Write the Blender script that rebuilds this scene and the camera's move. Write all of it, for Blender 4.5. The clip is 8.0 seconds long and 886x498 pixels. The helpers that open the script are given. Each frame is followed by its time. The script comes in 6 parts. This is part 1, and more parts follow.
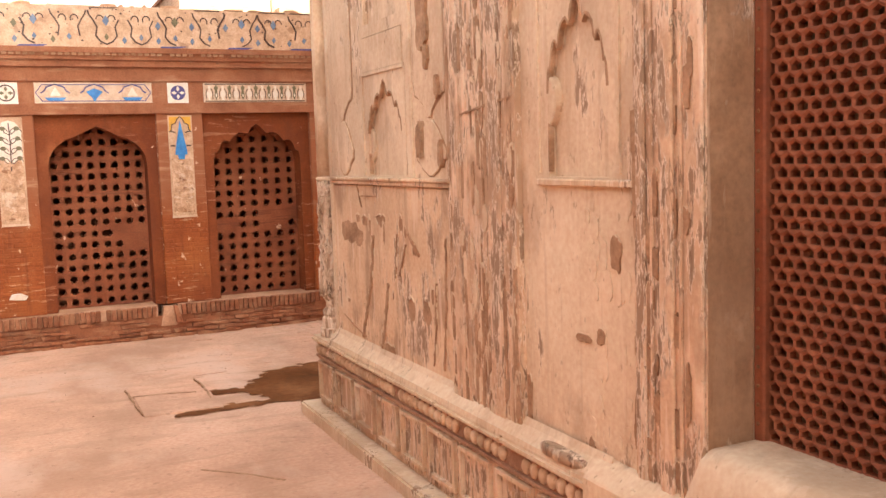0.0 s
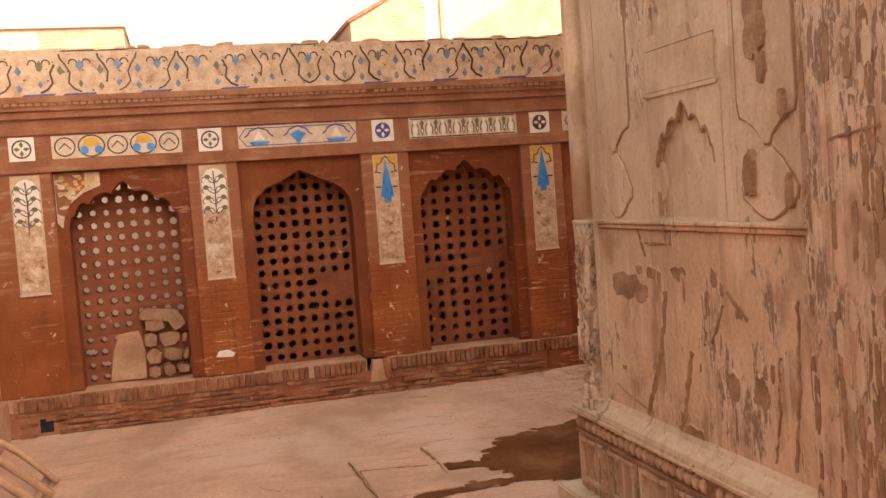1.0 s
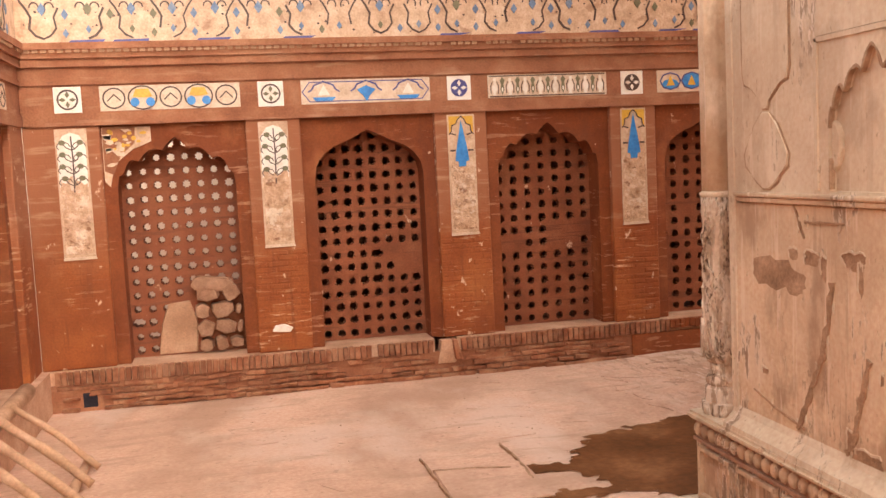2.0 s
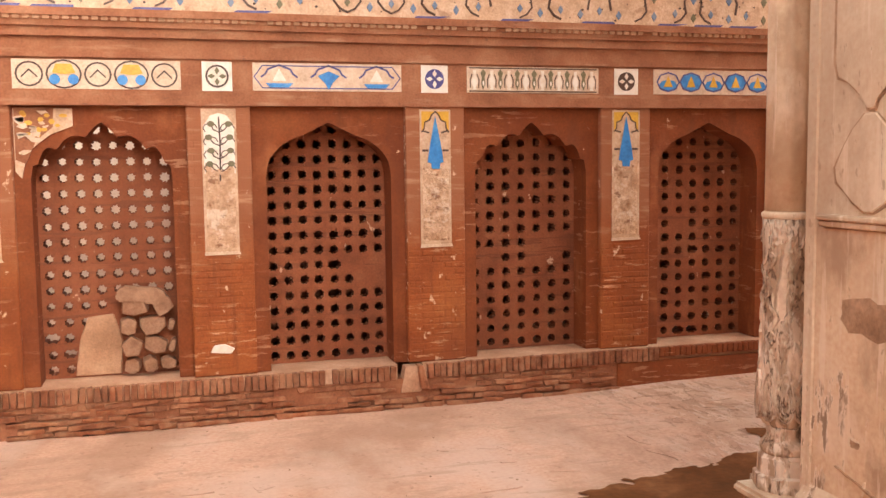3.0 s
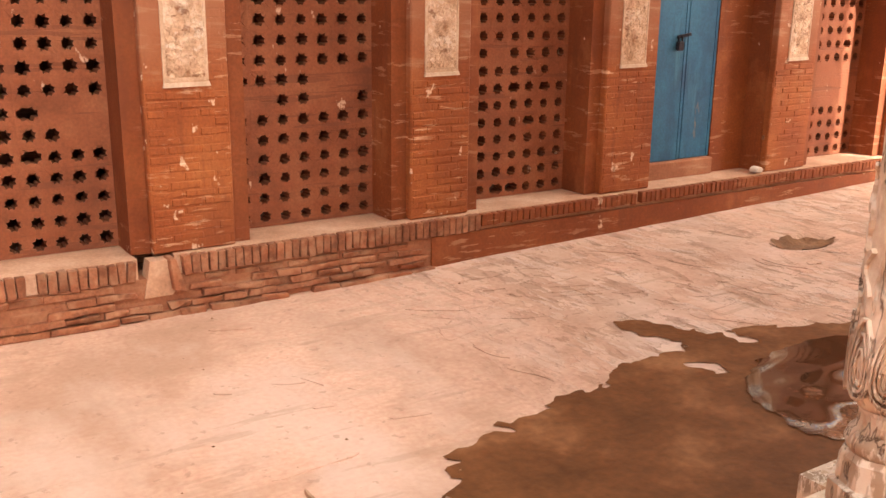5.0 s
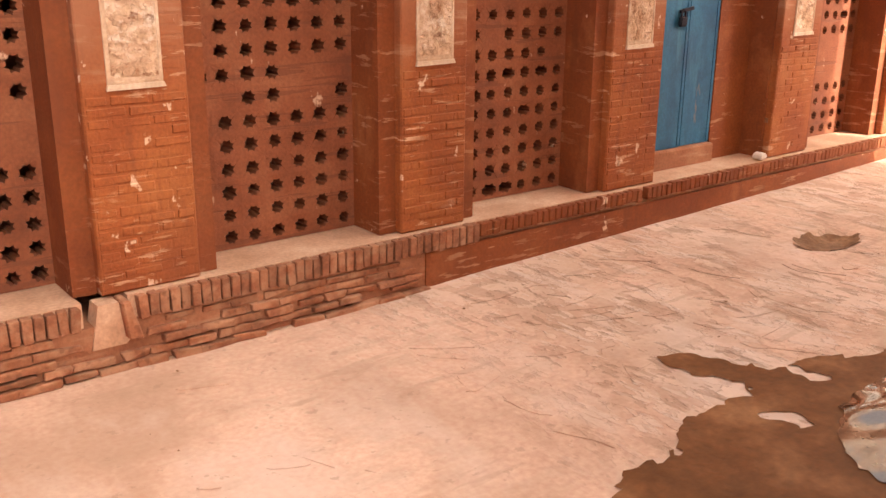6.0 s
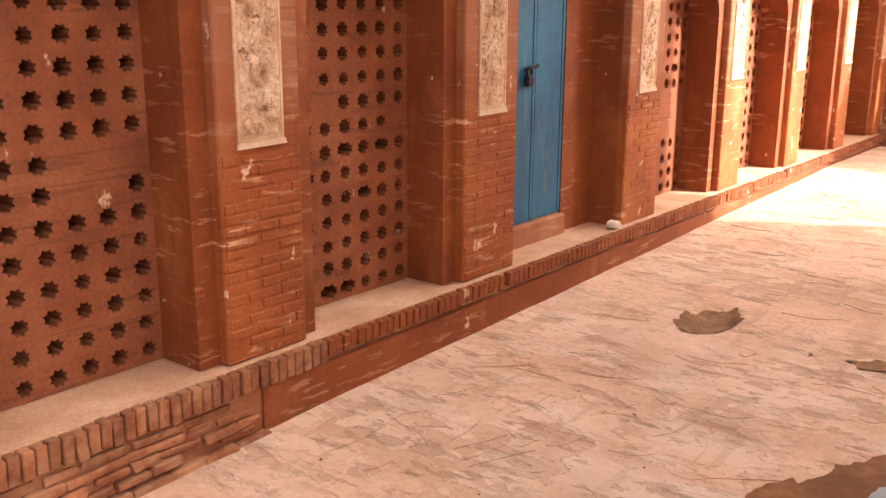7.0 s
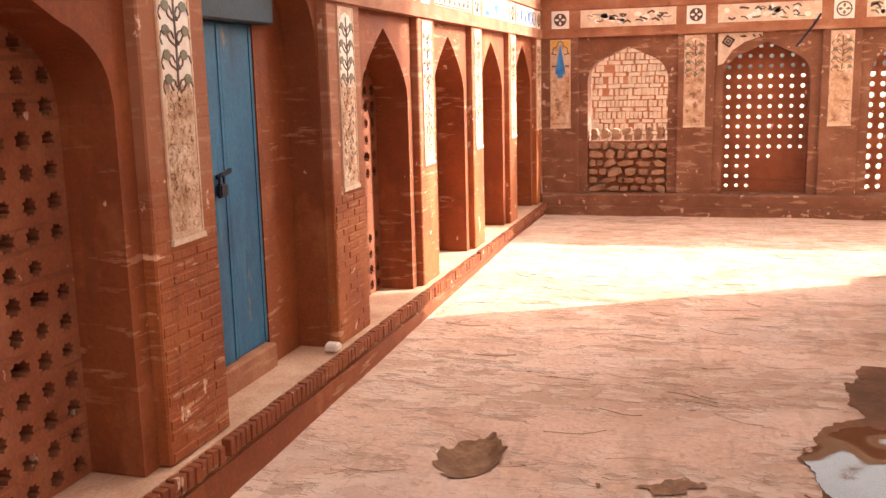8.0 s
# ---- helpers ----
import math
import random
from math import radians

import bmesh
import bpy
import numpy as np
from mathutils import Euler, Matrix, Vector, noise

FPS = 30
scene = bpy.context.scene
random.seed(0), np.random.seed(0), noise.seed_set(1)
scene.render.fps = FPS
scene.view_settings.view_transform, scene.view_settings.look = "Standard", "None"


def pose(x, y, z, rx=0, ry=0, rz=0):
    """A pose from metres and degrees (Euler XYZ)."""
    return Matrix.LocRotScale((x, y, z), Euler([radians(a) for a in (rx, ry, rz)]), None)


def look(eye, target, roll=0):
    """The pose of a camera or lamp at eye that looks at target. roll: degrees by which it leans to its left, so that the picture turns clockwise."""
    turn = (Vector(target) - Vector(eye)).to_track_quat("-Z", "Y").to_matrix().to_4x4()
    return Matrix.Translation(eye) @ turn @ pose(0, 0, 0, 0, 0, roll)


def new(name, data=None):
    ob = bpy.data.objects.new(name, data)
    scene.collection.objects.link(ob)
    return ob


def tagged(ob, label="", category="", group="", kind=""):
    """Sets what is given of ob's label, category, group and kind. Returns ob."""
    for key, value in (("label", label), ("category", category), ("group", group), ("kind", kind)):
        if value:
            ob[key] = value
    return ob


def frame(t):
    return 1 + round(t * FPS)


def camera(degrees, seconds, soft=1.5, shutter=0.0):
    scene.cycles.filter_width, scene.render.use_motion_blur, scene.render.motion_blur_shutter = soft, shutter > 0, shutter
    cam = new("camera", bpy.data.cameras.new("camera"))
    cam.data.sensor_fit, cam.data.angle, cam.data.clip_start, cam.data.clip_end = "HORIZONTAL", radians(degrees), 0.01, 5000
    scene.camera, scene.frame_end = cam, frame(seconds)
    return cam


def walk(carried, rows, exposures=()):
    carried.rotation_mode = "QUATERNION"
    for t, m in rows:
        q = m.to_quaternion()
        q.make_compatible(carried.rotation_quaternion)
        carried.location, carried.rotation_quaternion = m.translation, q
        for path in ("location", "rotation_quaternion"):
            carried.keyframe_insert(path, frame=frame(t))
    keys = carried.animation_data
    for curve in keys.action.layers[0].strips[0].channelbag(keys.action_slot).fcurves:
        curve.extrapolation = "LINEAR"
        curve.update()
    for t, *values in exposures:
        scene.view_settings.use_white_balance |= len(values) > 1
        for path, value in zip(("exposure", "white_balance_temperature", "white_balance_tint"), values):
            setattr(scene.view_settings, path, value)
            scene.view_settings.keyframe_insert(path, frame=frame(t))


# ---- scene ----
import itertools

cam = camera(50.1, 8.0)
PATH = [
    (0, (2.029, -10.066, 1.788), (2.856, -8.255, 1.591), -1.8),
    (0.5, (1.942, -9.468, 1.893), (2.606, -7.585, 1.762), -4.0),
    (1, (1.762, -8.92, 1.883), (2.289, -6.995, 1.763), -4.1),
    (1.5, (1.739, -8.506, 1.872), (2.179, -6.563, 1.694), -3.4),
    (1.7, (1.742, -8.327, 1.859), (2.161, -6.38, 1.678), -2.8),
    (2.8, (1.704, -7.273, 1.878), (2.203, -5.343, 1.71), -1.5),
    (3, (1.743, -7.019, 1.864), (2.289, -5.103, 1.686), -0.7),
    (3.5, (1.77, -6.536, 1.824), (2.471, -4.685, 1.539), 1.0),
    (4, (1.801, -6.049, 1.804), (2.681, -4.301, 1.392), 1.0),
    (4.5, (1.893, -5.511, 1.77), (2.89, -3.85, 1.271), 0.6),
    (4.7, (1.978, -5.289, 1.72), (3.001, -3.647, 1.212), 0.7),
    (5.8, (2.179, -4.181, 1.8), (3.33, -2.655, 1.213), 0.5),
    (6, (2.216, -3.977, 1.804), (3.399, -2.481, 1.202), 0.6),
    (6.5, (2.347, -3.432, 1.786), (3.67, -2.066, 1.167), 1.2),
    (7, (2.742, -2.955, 1.78), (4.264, -1.755, 1.286), 0.3),
    (7.5, (3.123, -2.459, 1.845), (4.867, -1.531, 1.531), -0.9),
    (8, (3.505, -2.094, 1.866), (5.393, -1.538, 1.511), -1.4),
]
walk(cam, [(t, look(e, g, r)) for t, e, g, r in PATH],
     [(0.0, 2.06, 7500, 13), (0.5, 1.90, 7550, 13), (1.0, 1.30, 8300, 15), (1.5, 1.74, 7750, 14), (3.0, 2.02, 7500, 13), (4.5, 2.36, 7500, 12), (5.8, 2.45, 7500, 12), (7.2, 2.40, 7400, 13), (8.0, 2.16, 7150, 14)])

# ---- world and sun ----
SUN_X, SUN_Y = 0.68, -1.32           # metres towards the sun for each metre of height
world = bpy.data.worlds.new("world")
scene.world = world
world.use_nodes = True
wn = world.node_tree.nodes
sky = wn.new("ShaderNodeTexSky")
sky.sky_type = "NISHITA"
sky.sun_disc = False
sky.sun_elevation = math.atan2(1.0, math.hypot(SUN_X, SUN_Y))
sky.sun_rotation = math.atan2(SUN_X, SUN_Y)
sky.dust_density = 6.0
haze = wn.new("ShaderNodeHueSaturation")
haze.inputs["Saturation"].default_value = 0.24
haze.inputs["Value"].default_value = 1.0
world.node_tree.links.new(sky.outputs[0], haze.inputs["Color"])
world.node_tree.links.new(haze.outputs[0], wn["Background"].inputs["Color"])
wn["Background"].inputs["Strength"].default_value = 0.15
sun = new("sun", bpy.data.lights.new("sun", "SUN"))
sun.data.energy = 2.1
sun.data.angle = radians(0.5)
sun.data.color = (1.0, 0.97, 0.935)
sun.matrix_world = look((SUN_X * 30, SUN_Y * 30, 30), (0, 0, 0))
tagged(sun, "steep hazy sun over the courtyard", "sun", kind="structure")


# ---- materials ----
def material(name, colors, scale=3.0, rough=0.85, bump=0.3, fine=60.0, detail=8.0, metal=0.0):
    """Two scales of noise over the given colours, dark to light, with fine relief. Returns the material and its nodes."""
    m = bpy.data.materials.new(name)
    m.use_nodes = True
    nt = m.node_tree
    bsdf = nt.nodes["Principled BSDF"]
    pos = nt.nodes.new("ShaderNodeNewGeometry")
    n1 = nt.nodes.new("ShaderNodeTexNoise")
    n1.inputs["Scale"].default_value = scale
    n1.inputs["Detail"].default_value = detail
    n1.inputs["Roughness"].default_value = 0.62
    nt.links.new(pos.outputs["Position"], n1.inputs["Vector"])
    ramp = nt.nodes.new("ShaderNodeValToRGB")
    el = ramp.color_ramp.elements
    while len(el) < len(colors):
        el.new(0.5)
    for i, c in enumerate(colors):
        el[i].position = 0.28 + 0.44 * i / max(1, len(colors) - 1)
        el[i].color = (*c, 1)
    nt.links.new(n1.outputs["Fac"], ramp.inputs["Fac"])
    n2 = nt.nodes.new("ShaderNodeTexNoise")
    n2.inputs["Scale"].default_value = fine
    n2.inputs["Detail"].default_value = 4.0
    nt.links.new(pos.outputs["Position"], n2.inputs["Vector"])
    mix = nt.nodes.new("ShaderNodeMix")
    mix.data_type, mix.blend_type = "RGBA", "OVERLAY"
    mix.inputs["Factor"].default_value = 0.35
    nt.links.new(ramp.outputs["Color"], mix.inputs["A"])
    nt.links.new(n2.outputs["Fac"], mix.inputs["B"])
    nt.links.new(mix.outputs["Result"], bsdf.inputs["Base Color"])
    bsdf.inputs["Roughness"].default_value = rough
    bsdf.inputs["Metallic"].default_value = metal
    add = nt.nodes.new("ShaderNodeMath")
    add.operation = "MULTIPLY_ADD"
    add.inputs[1].default_value = 0.35
    nt.links.new(n2.outputs["Fac"], add.inputs[0])
    nt.links.new(n1.outputs["Fac"], add.inputs[2])
    bn = nt.nodes.new("ShaderNodeBump")
    bn.inputs["Strength"].default_value = bump
    bn.inputs["Distance"].default_value = 0.02
    nt.links.new(add.outputs[0], bn.inputs["Height"])
    nt.links.new(bn.outputs[0], bsdf.inputs["Normal"])
    return m, {"nt": nt, "bsdf": bsdf, "pos": pos, "n1": n1, "n2": n2, "mix": mix, "height": add, "bump": bn, "ramp": ramp}


def noise_mask(d, scale, low, high, stretch=(1, 1, 1), seed=(0, 0, 0), detail=6.0, turn=0.0):
    """A mask of stains with soft edges, 0 to 1."""
    nt = d["nt"]
    mp = nt.nodes.new("ShaderNodeMapping")
    mp.inputs["Scale"].default_value = stretch
    mp.inputs["Location"].default_value = seed
    mp.inputs["Rotation"].default_value = (0, 0, radians(turn))
    nt.links.new(d["pos"].outputs["Position"], mp.inputs["Vector"])
    n = nt.nodes.new("ShaderNodeTexNoise")
    n.inputs["Scale"].default_value = scale
    n.inputs["Detail"].default_value = detail
    n.inputs["Roughness"].default_value = 0.6
    nt.links.new(mp.outputs[0], n.inputs["Vector"])
    r = nt.nodes.new("ShaderNodeMapRange")
    r.inputs["From Min"].default_value = low
    r.inputs["From Max"].default_value = high
    nt.links.new(n.outputs["Fac"], r.inputs["Value"])
    return r.outputs["Result"]


def paint_over(d, mask, color, strength=1.0):
    """Lays a colour over the base colour where the mask is 1."""
    nt = d["nt"]
    mix = nt.nodes.new("ShaderNodeMix")
    mix.data_type = "RGBA"
    mul = nt.nodes.new("ShaderNodeMath")
    mul.operation = "MULTIPLY"
    mul.inputs[1].default_value = strength
    nt.links.new(mask, mul.inputs[0])
    nt.links.new(mul.outputs[0], mix.inputs["Factor"])
    nt.links.new(d["mix"].outputs["Result"], mix.inputs["A"])
    mix.inputs["B"].default_value = (*color, 1)
    nt.links.new(mix.outputs["Result"], d["bsdf"].inputs["Base Color"])
    d["mix"] = mix


def add_height(d, value, amount):
    nt = d["nt"]
    m = nt.nodes.new("ShaderNodeMath")
    m.operation = "MULTIPLY_ADD"
    m.inputs[1].default_value = amount
    nt.links.new(value, m.inputs[0])
    nt.links.new(d["height"].outputs[0], m.inputs[2])
    nt.links.new(m.outputs[0], d["bump"].inputs["Height"])
    d["height"] = m


def brick_mask(d, width, height, mortar):
    """Courses of thin bricks on upright faces: 1 in the joints."""
    nt = d["nt"]
    sep = nt.nodes.new("ShaderNodeSeparateXYZ")
    nt.links.new(d["pos"].outputs["Position"], sep.inputs[0])
    add = nt.nodes.new("ShaderNodeMath")
    nt.links.new(sep.outputs["X"], add.inputs[0])
    nt.links.new(sep.outputs["Y"], add.inputs[1])
    wob = nt.nodes.new("ShaderNodeMath")
    wob.operation = "MULTIPLY_ADD"
    wob.inputs[1].default_value = 0.03
    nt.links.new(d["n1"].outputs["Fac"], wob.inputs[0])
    nt.links.new(sep.outputs["Z"], wob.inputs[2])
    com = nt.nodes.new("ShaderNodeCombineXYZ")
    nt.links.new(add.outputs[0], com.inputs["X"])
    nt.links.new(wob.outputs[0], com.inputs["Y"])
    b = nt.nodes.new("ShaderNodeTexBrick")
    b.inputs["Scale"].default_value = 1.0
    b.inputs["Brick Width"].default_value = width
    b.inputs["Row Height"].default_value = height
    b.inputs["Mortar Size"].default_value = mortar
    b.inputs["Mortar Smooth"].default_value = 0.4
    b.inputs["Color1"].default_value = (0.25, 0.25, 0.25, 1)
    b.inputs["Color2"].default_value = (1, 1, 1, 1)
    nt.links.new(com.outputs[0], b.inputs["Vector"])
    return b.outputs["Fac"], b.outputs["Color"]


def line_mask(d, scale, width, stretch=(1, 1, 1), seed=(0, 0, 0), detail=3.0):
    """Thin wandering cracks, 1 along the line."""
    nt = d["nt"]
    up = noise_mask(d, scale, 0.5 - width, 0.5, stretch, seed, detail)
    down = noise_mask(d, scale, 0.5 + width, 0.5, stretch, seed, detail)
    return multiply(d, up, down)


def multiply(d, a, b):
    m = d["nt"].nodes.new("ShaderNodeMath")
    m.operation = "MULTIPLY"
    d["nt"].links.new(a, m.inputs[0])
    d["nt"].links.new(b, m.inputs[1])
    return m.outputs[0]


def dress_red(d, dashes=0.75, courses=True):
    """Limewash: pale worn dashes, darker drips, bare spots; with courses, thin bricks show through in places."""
    where = noise_mask(d, 1.5, 0.46, 0.60, seed=(3, 1, 0))
    if courses:
        joint, tone = brick_mask(d, 0.19, 0.047, 0.007)
        add_height(d, multiply(d, joint, where), -1.5)
        paint_over(d, multiply(d, joint, where), (0.22, 0.055, 0.018), 0.3)
    rows = noise_mask(d, 4.2, 0.575, 0.61, (1, 1, 7.0), (4, 0, 1), 5.0)
    paint_over(d, multiply(d, rows, where), (0.74, 0.43, 0.27), dashes)
    add_height(d, rows, 0.3)
    paint_over(d, noise_mask(d, 1.4, 0.52, 0.70, (1, 1, 0.45), (1, 9, 2), 8.0), (0.20, 0.042, 0.012), 0.6)
    paint_over(d, noise_mask(d, 2.3, 0.56, 0.72, (1, 1, 0.8), (6, 0, 8), 8.0), (0.52, 0.20, 0.08), 0.5)
    paint_over(d, noise_mask(d, 0.9, 0.50, 0.66, (1, 1, 0.6), (5, 5, 1), 9.0), (0.17, 0.042, 0.013), 0.55)
    paint_over(d, noise_mask(d, 11, 0.56, 0.66, (1, 1, 0.12), (2, 6, 3), 5.0), (0.16, 0.04, 0.013), 0.45)
    paint_over(d, noise_mask(d, 9, 0.69, 0.71, (1, 1, 0.8), (7, 2, 4)), (0.76, 0.52, 0.37), 0.85)


RED, d = material("red_limewash", [(0.1652, 0.0338, 0.0072), (0.2296, 0.0542, 0.0122), (0.2891, 0.0807, 0.0213)], 2.2, 0.8, 0.25)
dress_red(d, 0.4, False)

# pilasters: limewash below, weathered plaster above a ragged line
PILASTER, d = material("pilaster_limewash", [(0.2313, 0.0503, 0.0106), (0.3304, 0.0873, 0.0213), (0.413, 0.1323, 0.0373)], 2.2, 0.82, 0.3)
dress_red(d, 0.9)
sepz = d["nt"].nodes.new("ShaderNodeSeparateXYZ")
d["nt"].links.new(d["pos"].outputs["Position"], sepz.inputs[0])
wander = d["nt"].nodes.new("ShaderNodeMath")
wander.operation = "MULTIPLY_ADD"
wander.inputs[1].default_value = 1.1
d["nt"].links.new(d["n1"].outputs["Fac"], wander.inputs[0])
d["nt"].links.new(sepz.outputs["Z"], wander.inputs[2])
upto = d["nt"].nodes.new("ShaderNodeMapRange")
upto.inputs["From Min"].default_value, upto.inputs["From Max"].default_value = 1.72, 2.15
d["nt"].links.new(wander.outputs[0], upto.inputs["Value"])
paint_over(d, upto.outputs["Result"], (0.33, 0.125, 0.062), 0.85)
paint_over(d, multiply(d, upto.outputs["Result"], noise_mask(d, 6, 0.54, 0.66, (0.35, 0.35, 2.6))), (0.50, 0.28, 0.17), 0.7)
paint_over(d, noise_mask(d, 8, 0.635, 0.66, (1, 1, 0.8), (5, 5, 5)), (0.72, 0.49, 0.35), 0.85)

BROWN, d = material("weathered_red_plaster", [(0.2236, 0.0791, 0.0387), (0.3268, 0.1273, 0.0654), (0.4128, 0.1935, 0.1075)], 3.0, 0.88, 0.4)
paint_over(d, noise_mask(d, 6, 0.56, 0.68, (0.35, 0.35, 2.2)), (0.47, 0.26, 0.16), 0.7)
paint_over(d, noise_mask(d, 9, 0.64, 0.70, (1, 1, 2)), (0.16, 0.07, 0.045), 0.6)

SCREEN, d = material("painted_terracotta", [(0.1761, 0.0481, 0.0196), (0.2562, 0.076, 0.0323), (0.3203, 0.1139, 0.053)], 3.0, 0.85, 0.3)
seams = noise_mask(d, 2.0, 0.60, 0.625, (0.6, 0.6, 9.0), (3, 3, 1), 3.0)
paint_over(d, seams, (0.17, 0.05, 0.024), 0.6)
add_height(d, seams, -0.7)
paint_over(d, noise_mask(d, 10, 0.66, 0.69, (1, 1, 0.6), (2, 9, 0)), (0.72, 0.48, 0.34), 0.75)

# Darker copy of the brown plaster, with the east wall's shade in the colour.
EAST, d = material("shaded_brown_plaster", [(0.14, 0.054, 0.028), (0.205, 0.084, 0.046), (0.29, 0.138, 0.083)], 2.0, 0.88, 0.35)
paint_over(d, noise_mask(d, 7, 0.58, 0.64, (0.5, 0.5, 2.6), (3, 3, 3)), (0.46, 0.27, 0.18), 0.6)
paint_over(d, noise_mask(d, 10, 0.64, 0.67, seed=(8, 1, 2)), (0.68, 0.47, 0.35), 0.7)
BRICK, d = material("old_thin_brick", [(0.1797, 0.0602, 0.0289), (0.2941, 0.1075, 0.0524), (0.3922, 0.1892, 0.1084)], 9.0, 0.92, 0.5)
paint_over(d, noise_mask(d, 6, 0.48, 0.60, (1, 1, 1), (3, 3, 3), 10.0), (0.42, 0.22, 0.13), 0.6)
paint_over(d, noise_mask(d, 16, 0.56, 0.64, (1, 1, 1), (1, 5, 2), 8.0), (0.16, 0.06, 0.03), 0.6)
RANDOM = d["nt"].nodes.new("ShaderNodeObjectInfo")
hsv = d["nt"].nodes.new("ShaderNodeHueSaturation")
rr = d["nt"].nodes.new("ShaderNodeMapRange")
rr.inputs["To Min"].default_value, rr.inputs["To Max"].default_value = 0.78, 1.2
d["nt"].links.new(RANDOM.outputs["Random"], rr.inputs["Value"])
d["nt"].links.new(rr.outputs["Result"], hsv.inputs["Value"])
d["nt"].links.new(d["mix"].outputs["Result"], hsv.inputs["Color"])
d["nt"].links.new(hsv.outputs["Color"], d["bsdf"].inputs["Base Color"])

PALE_BRICK, d = material("sunlit_yellow_brick", [(0.363, 0.27, 0.198), (0.4752, 0.378, 0.2915), (0.5412, 0.45, 0.363)], 7.0, 0.92, 0.4)
STONE, d = material("rubble_stone", [(0.24, 0.12, 0.07), (0.37, 0.205, 0.13), (0.50, 0.31, 0.21)], 6.0, 0.92, 0.6)
MORTAR, d = material("dusty_mortar", [(0.36, 0.19, 0.11), (0.50, 0.29, 0.18), (0.62, 0.39, 0.26)], 4.0, 0.95, 0.5)
SILL, d = material("dusty_ledge_plaster", [(0.42, 0.22, 0.13), (0.54, 0.31, 0.20), (0.66, 0.43, 0.30)], 3.0, 0.95, 0.35)

FLOOR, d = material("worn_courtyard_floor", [(0.5307, 0.3096, 0.2167), (0.6518, 0.402, 0.2923), (0.7383, 0.4834, 0.3629)], 0.7, 0.92, 0.6, 35, 10.0)
paint_over(d, noise_mask(d, 1.0, 0.47, 0.62, (1, 0.6, 1), (0, 0, 0), 11.0), (0.42, 0.25, 0.17), 0.6)
paint_over(d, noise_mask(d, 3.0, 0.52, 0.62, (0.6, 1.5, 1), (5, 3, 0), 10.0), (0.44, 0.27, 0.18), 0.4)
paint_over(d, noise_mask(d, 0.8, 0.53, 0.64, (1.4, 0.7, 1), (8, 3, 0), 10.0), (0.70, 0.52, 0.43), 0.55)
paint_over(d, noise_mask(d, 14, 0.62, 0.66, (1, 1, 1), (2, 3, 0), 5.0), (0.36, 0.21, 0.145), 0.45)
sepf = d["nt"].nodes.new("ShaderNodeSeparateXYZ")
d["nt"].links.new(d["pos"].outputs["Position"], sepf.inputs[0])
east = d["nt"].nodes.new("ShaderNodeMapRange")
east.inputs["From Min"].default_value, east.inputs["From Max"].default_value = 4.3, 5.4
d["nt"].links.new(sepf.outputs["X"], east.inputs["Value"])
rough_part = multiply(d, east.outputs["Result"], noise_mask(d, 0.8, 0.34, 0.48, seed=(1.5, 3, 0)))
paint_over(d, multiply(d, rough_part, noise_mask(d, 1.1, 0.47, 0.60, (1.3, 0.8, 1), (6, 9, 0), 11.0)), (0.46, 0.285, 0.19), 0.45)
flakes = noise_mask(d, 2.6, 0.49, 0.505, (1.5, 0.9, 1), (2, 7, 0), 9.0, 20)
scaled = multiply(d, flakes, rough_part)
add_height(d, scaled, 0.9)
paint_over(d, multiply(d, scaled, noise_mask(d, 1.6, 0.40, 0.58, seed=(3, 3, 9))), (0.76, 0.55, 0.43), 0.6)
for turn, seed, lo in ((10, 6, 0.60), (-30, 13, 0.605), (45, 21, 0.605)):
    scratch = noise_mask(d, 3.4, lo, lo + 0.02, (2.3, 0.8, 1), (seed, 1, 0), 4.0, turn)
    paint_over(d, multiply(d, scratch, rough_part), (0.33, 0.19, 0.12), 0.5)
    add_height(d, multiply(d, scratch, rough_part), -1.0)
    ridge = noise_mask(d, 3.6, lo, lo + 0.02, (2.2, 0.8, 1), (seed + 3, 6, 0), 4.0, turn + 6)
    paint_over(d, multiply(d, ridge, rough_part), (0.70, 0.52, 0.425), 0.45)
    add_height(d, multiply(d, ridge, rough_part), 0.9)
paint_over(d, noise_mask(d, 2.4, 0.59, 0.64, (0.5, 2.6, 1), (9, 2, 0), 8.0), (0.42, 0.26, 0.175), 0.4)
# Damp floor brown, also the painted shade of small holes.
DAMP_AND_SHADE, d = material("damp_floor_and_shade", [(0.125, 0.0517, 0.0209), (0.225, 0.1012, 0.0437), (0.3875, 0.1955, 0.0997)], 7.0, 0.8, 0.9, 40, 10.0)

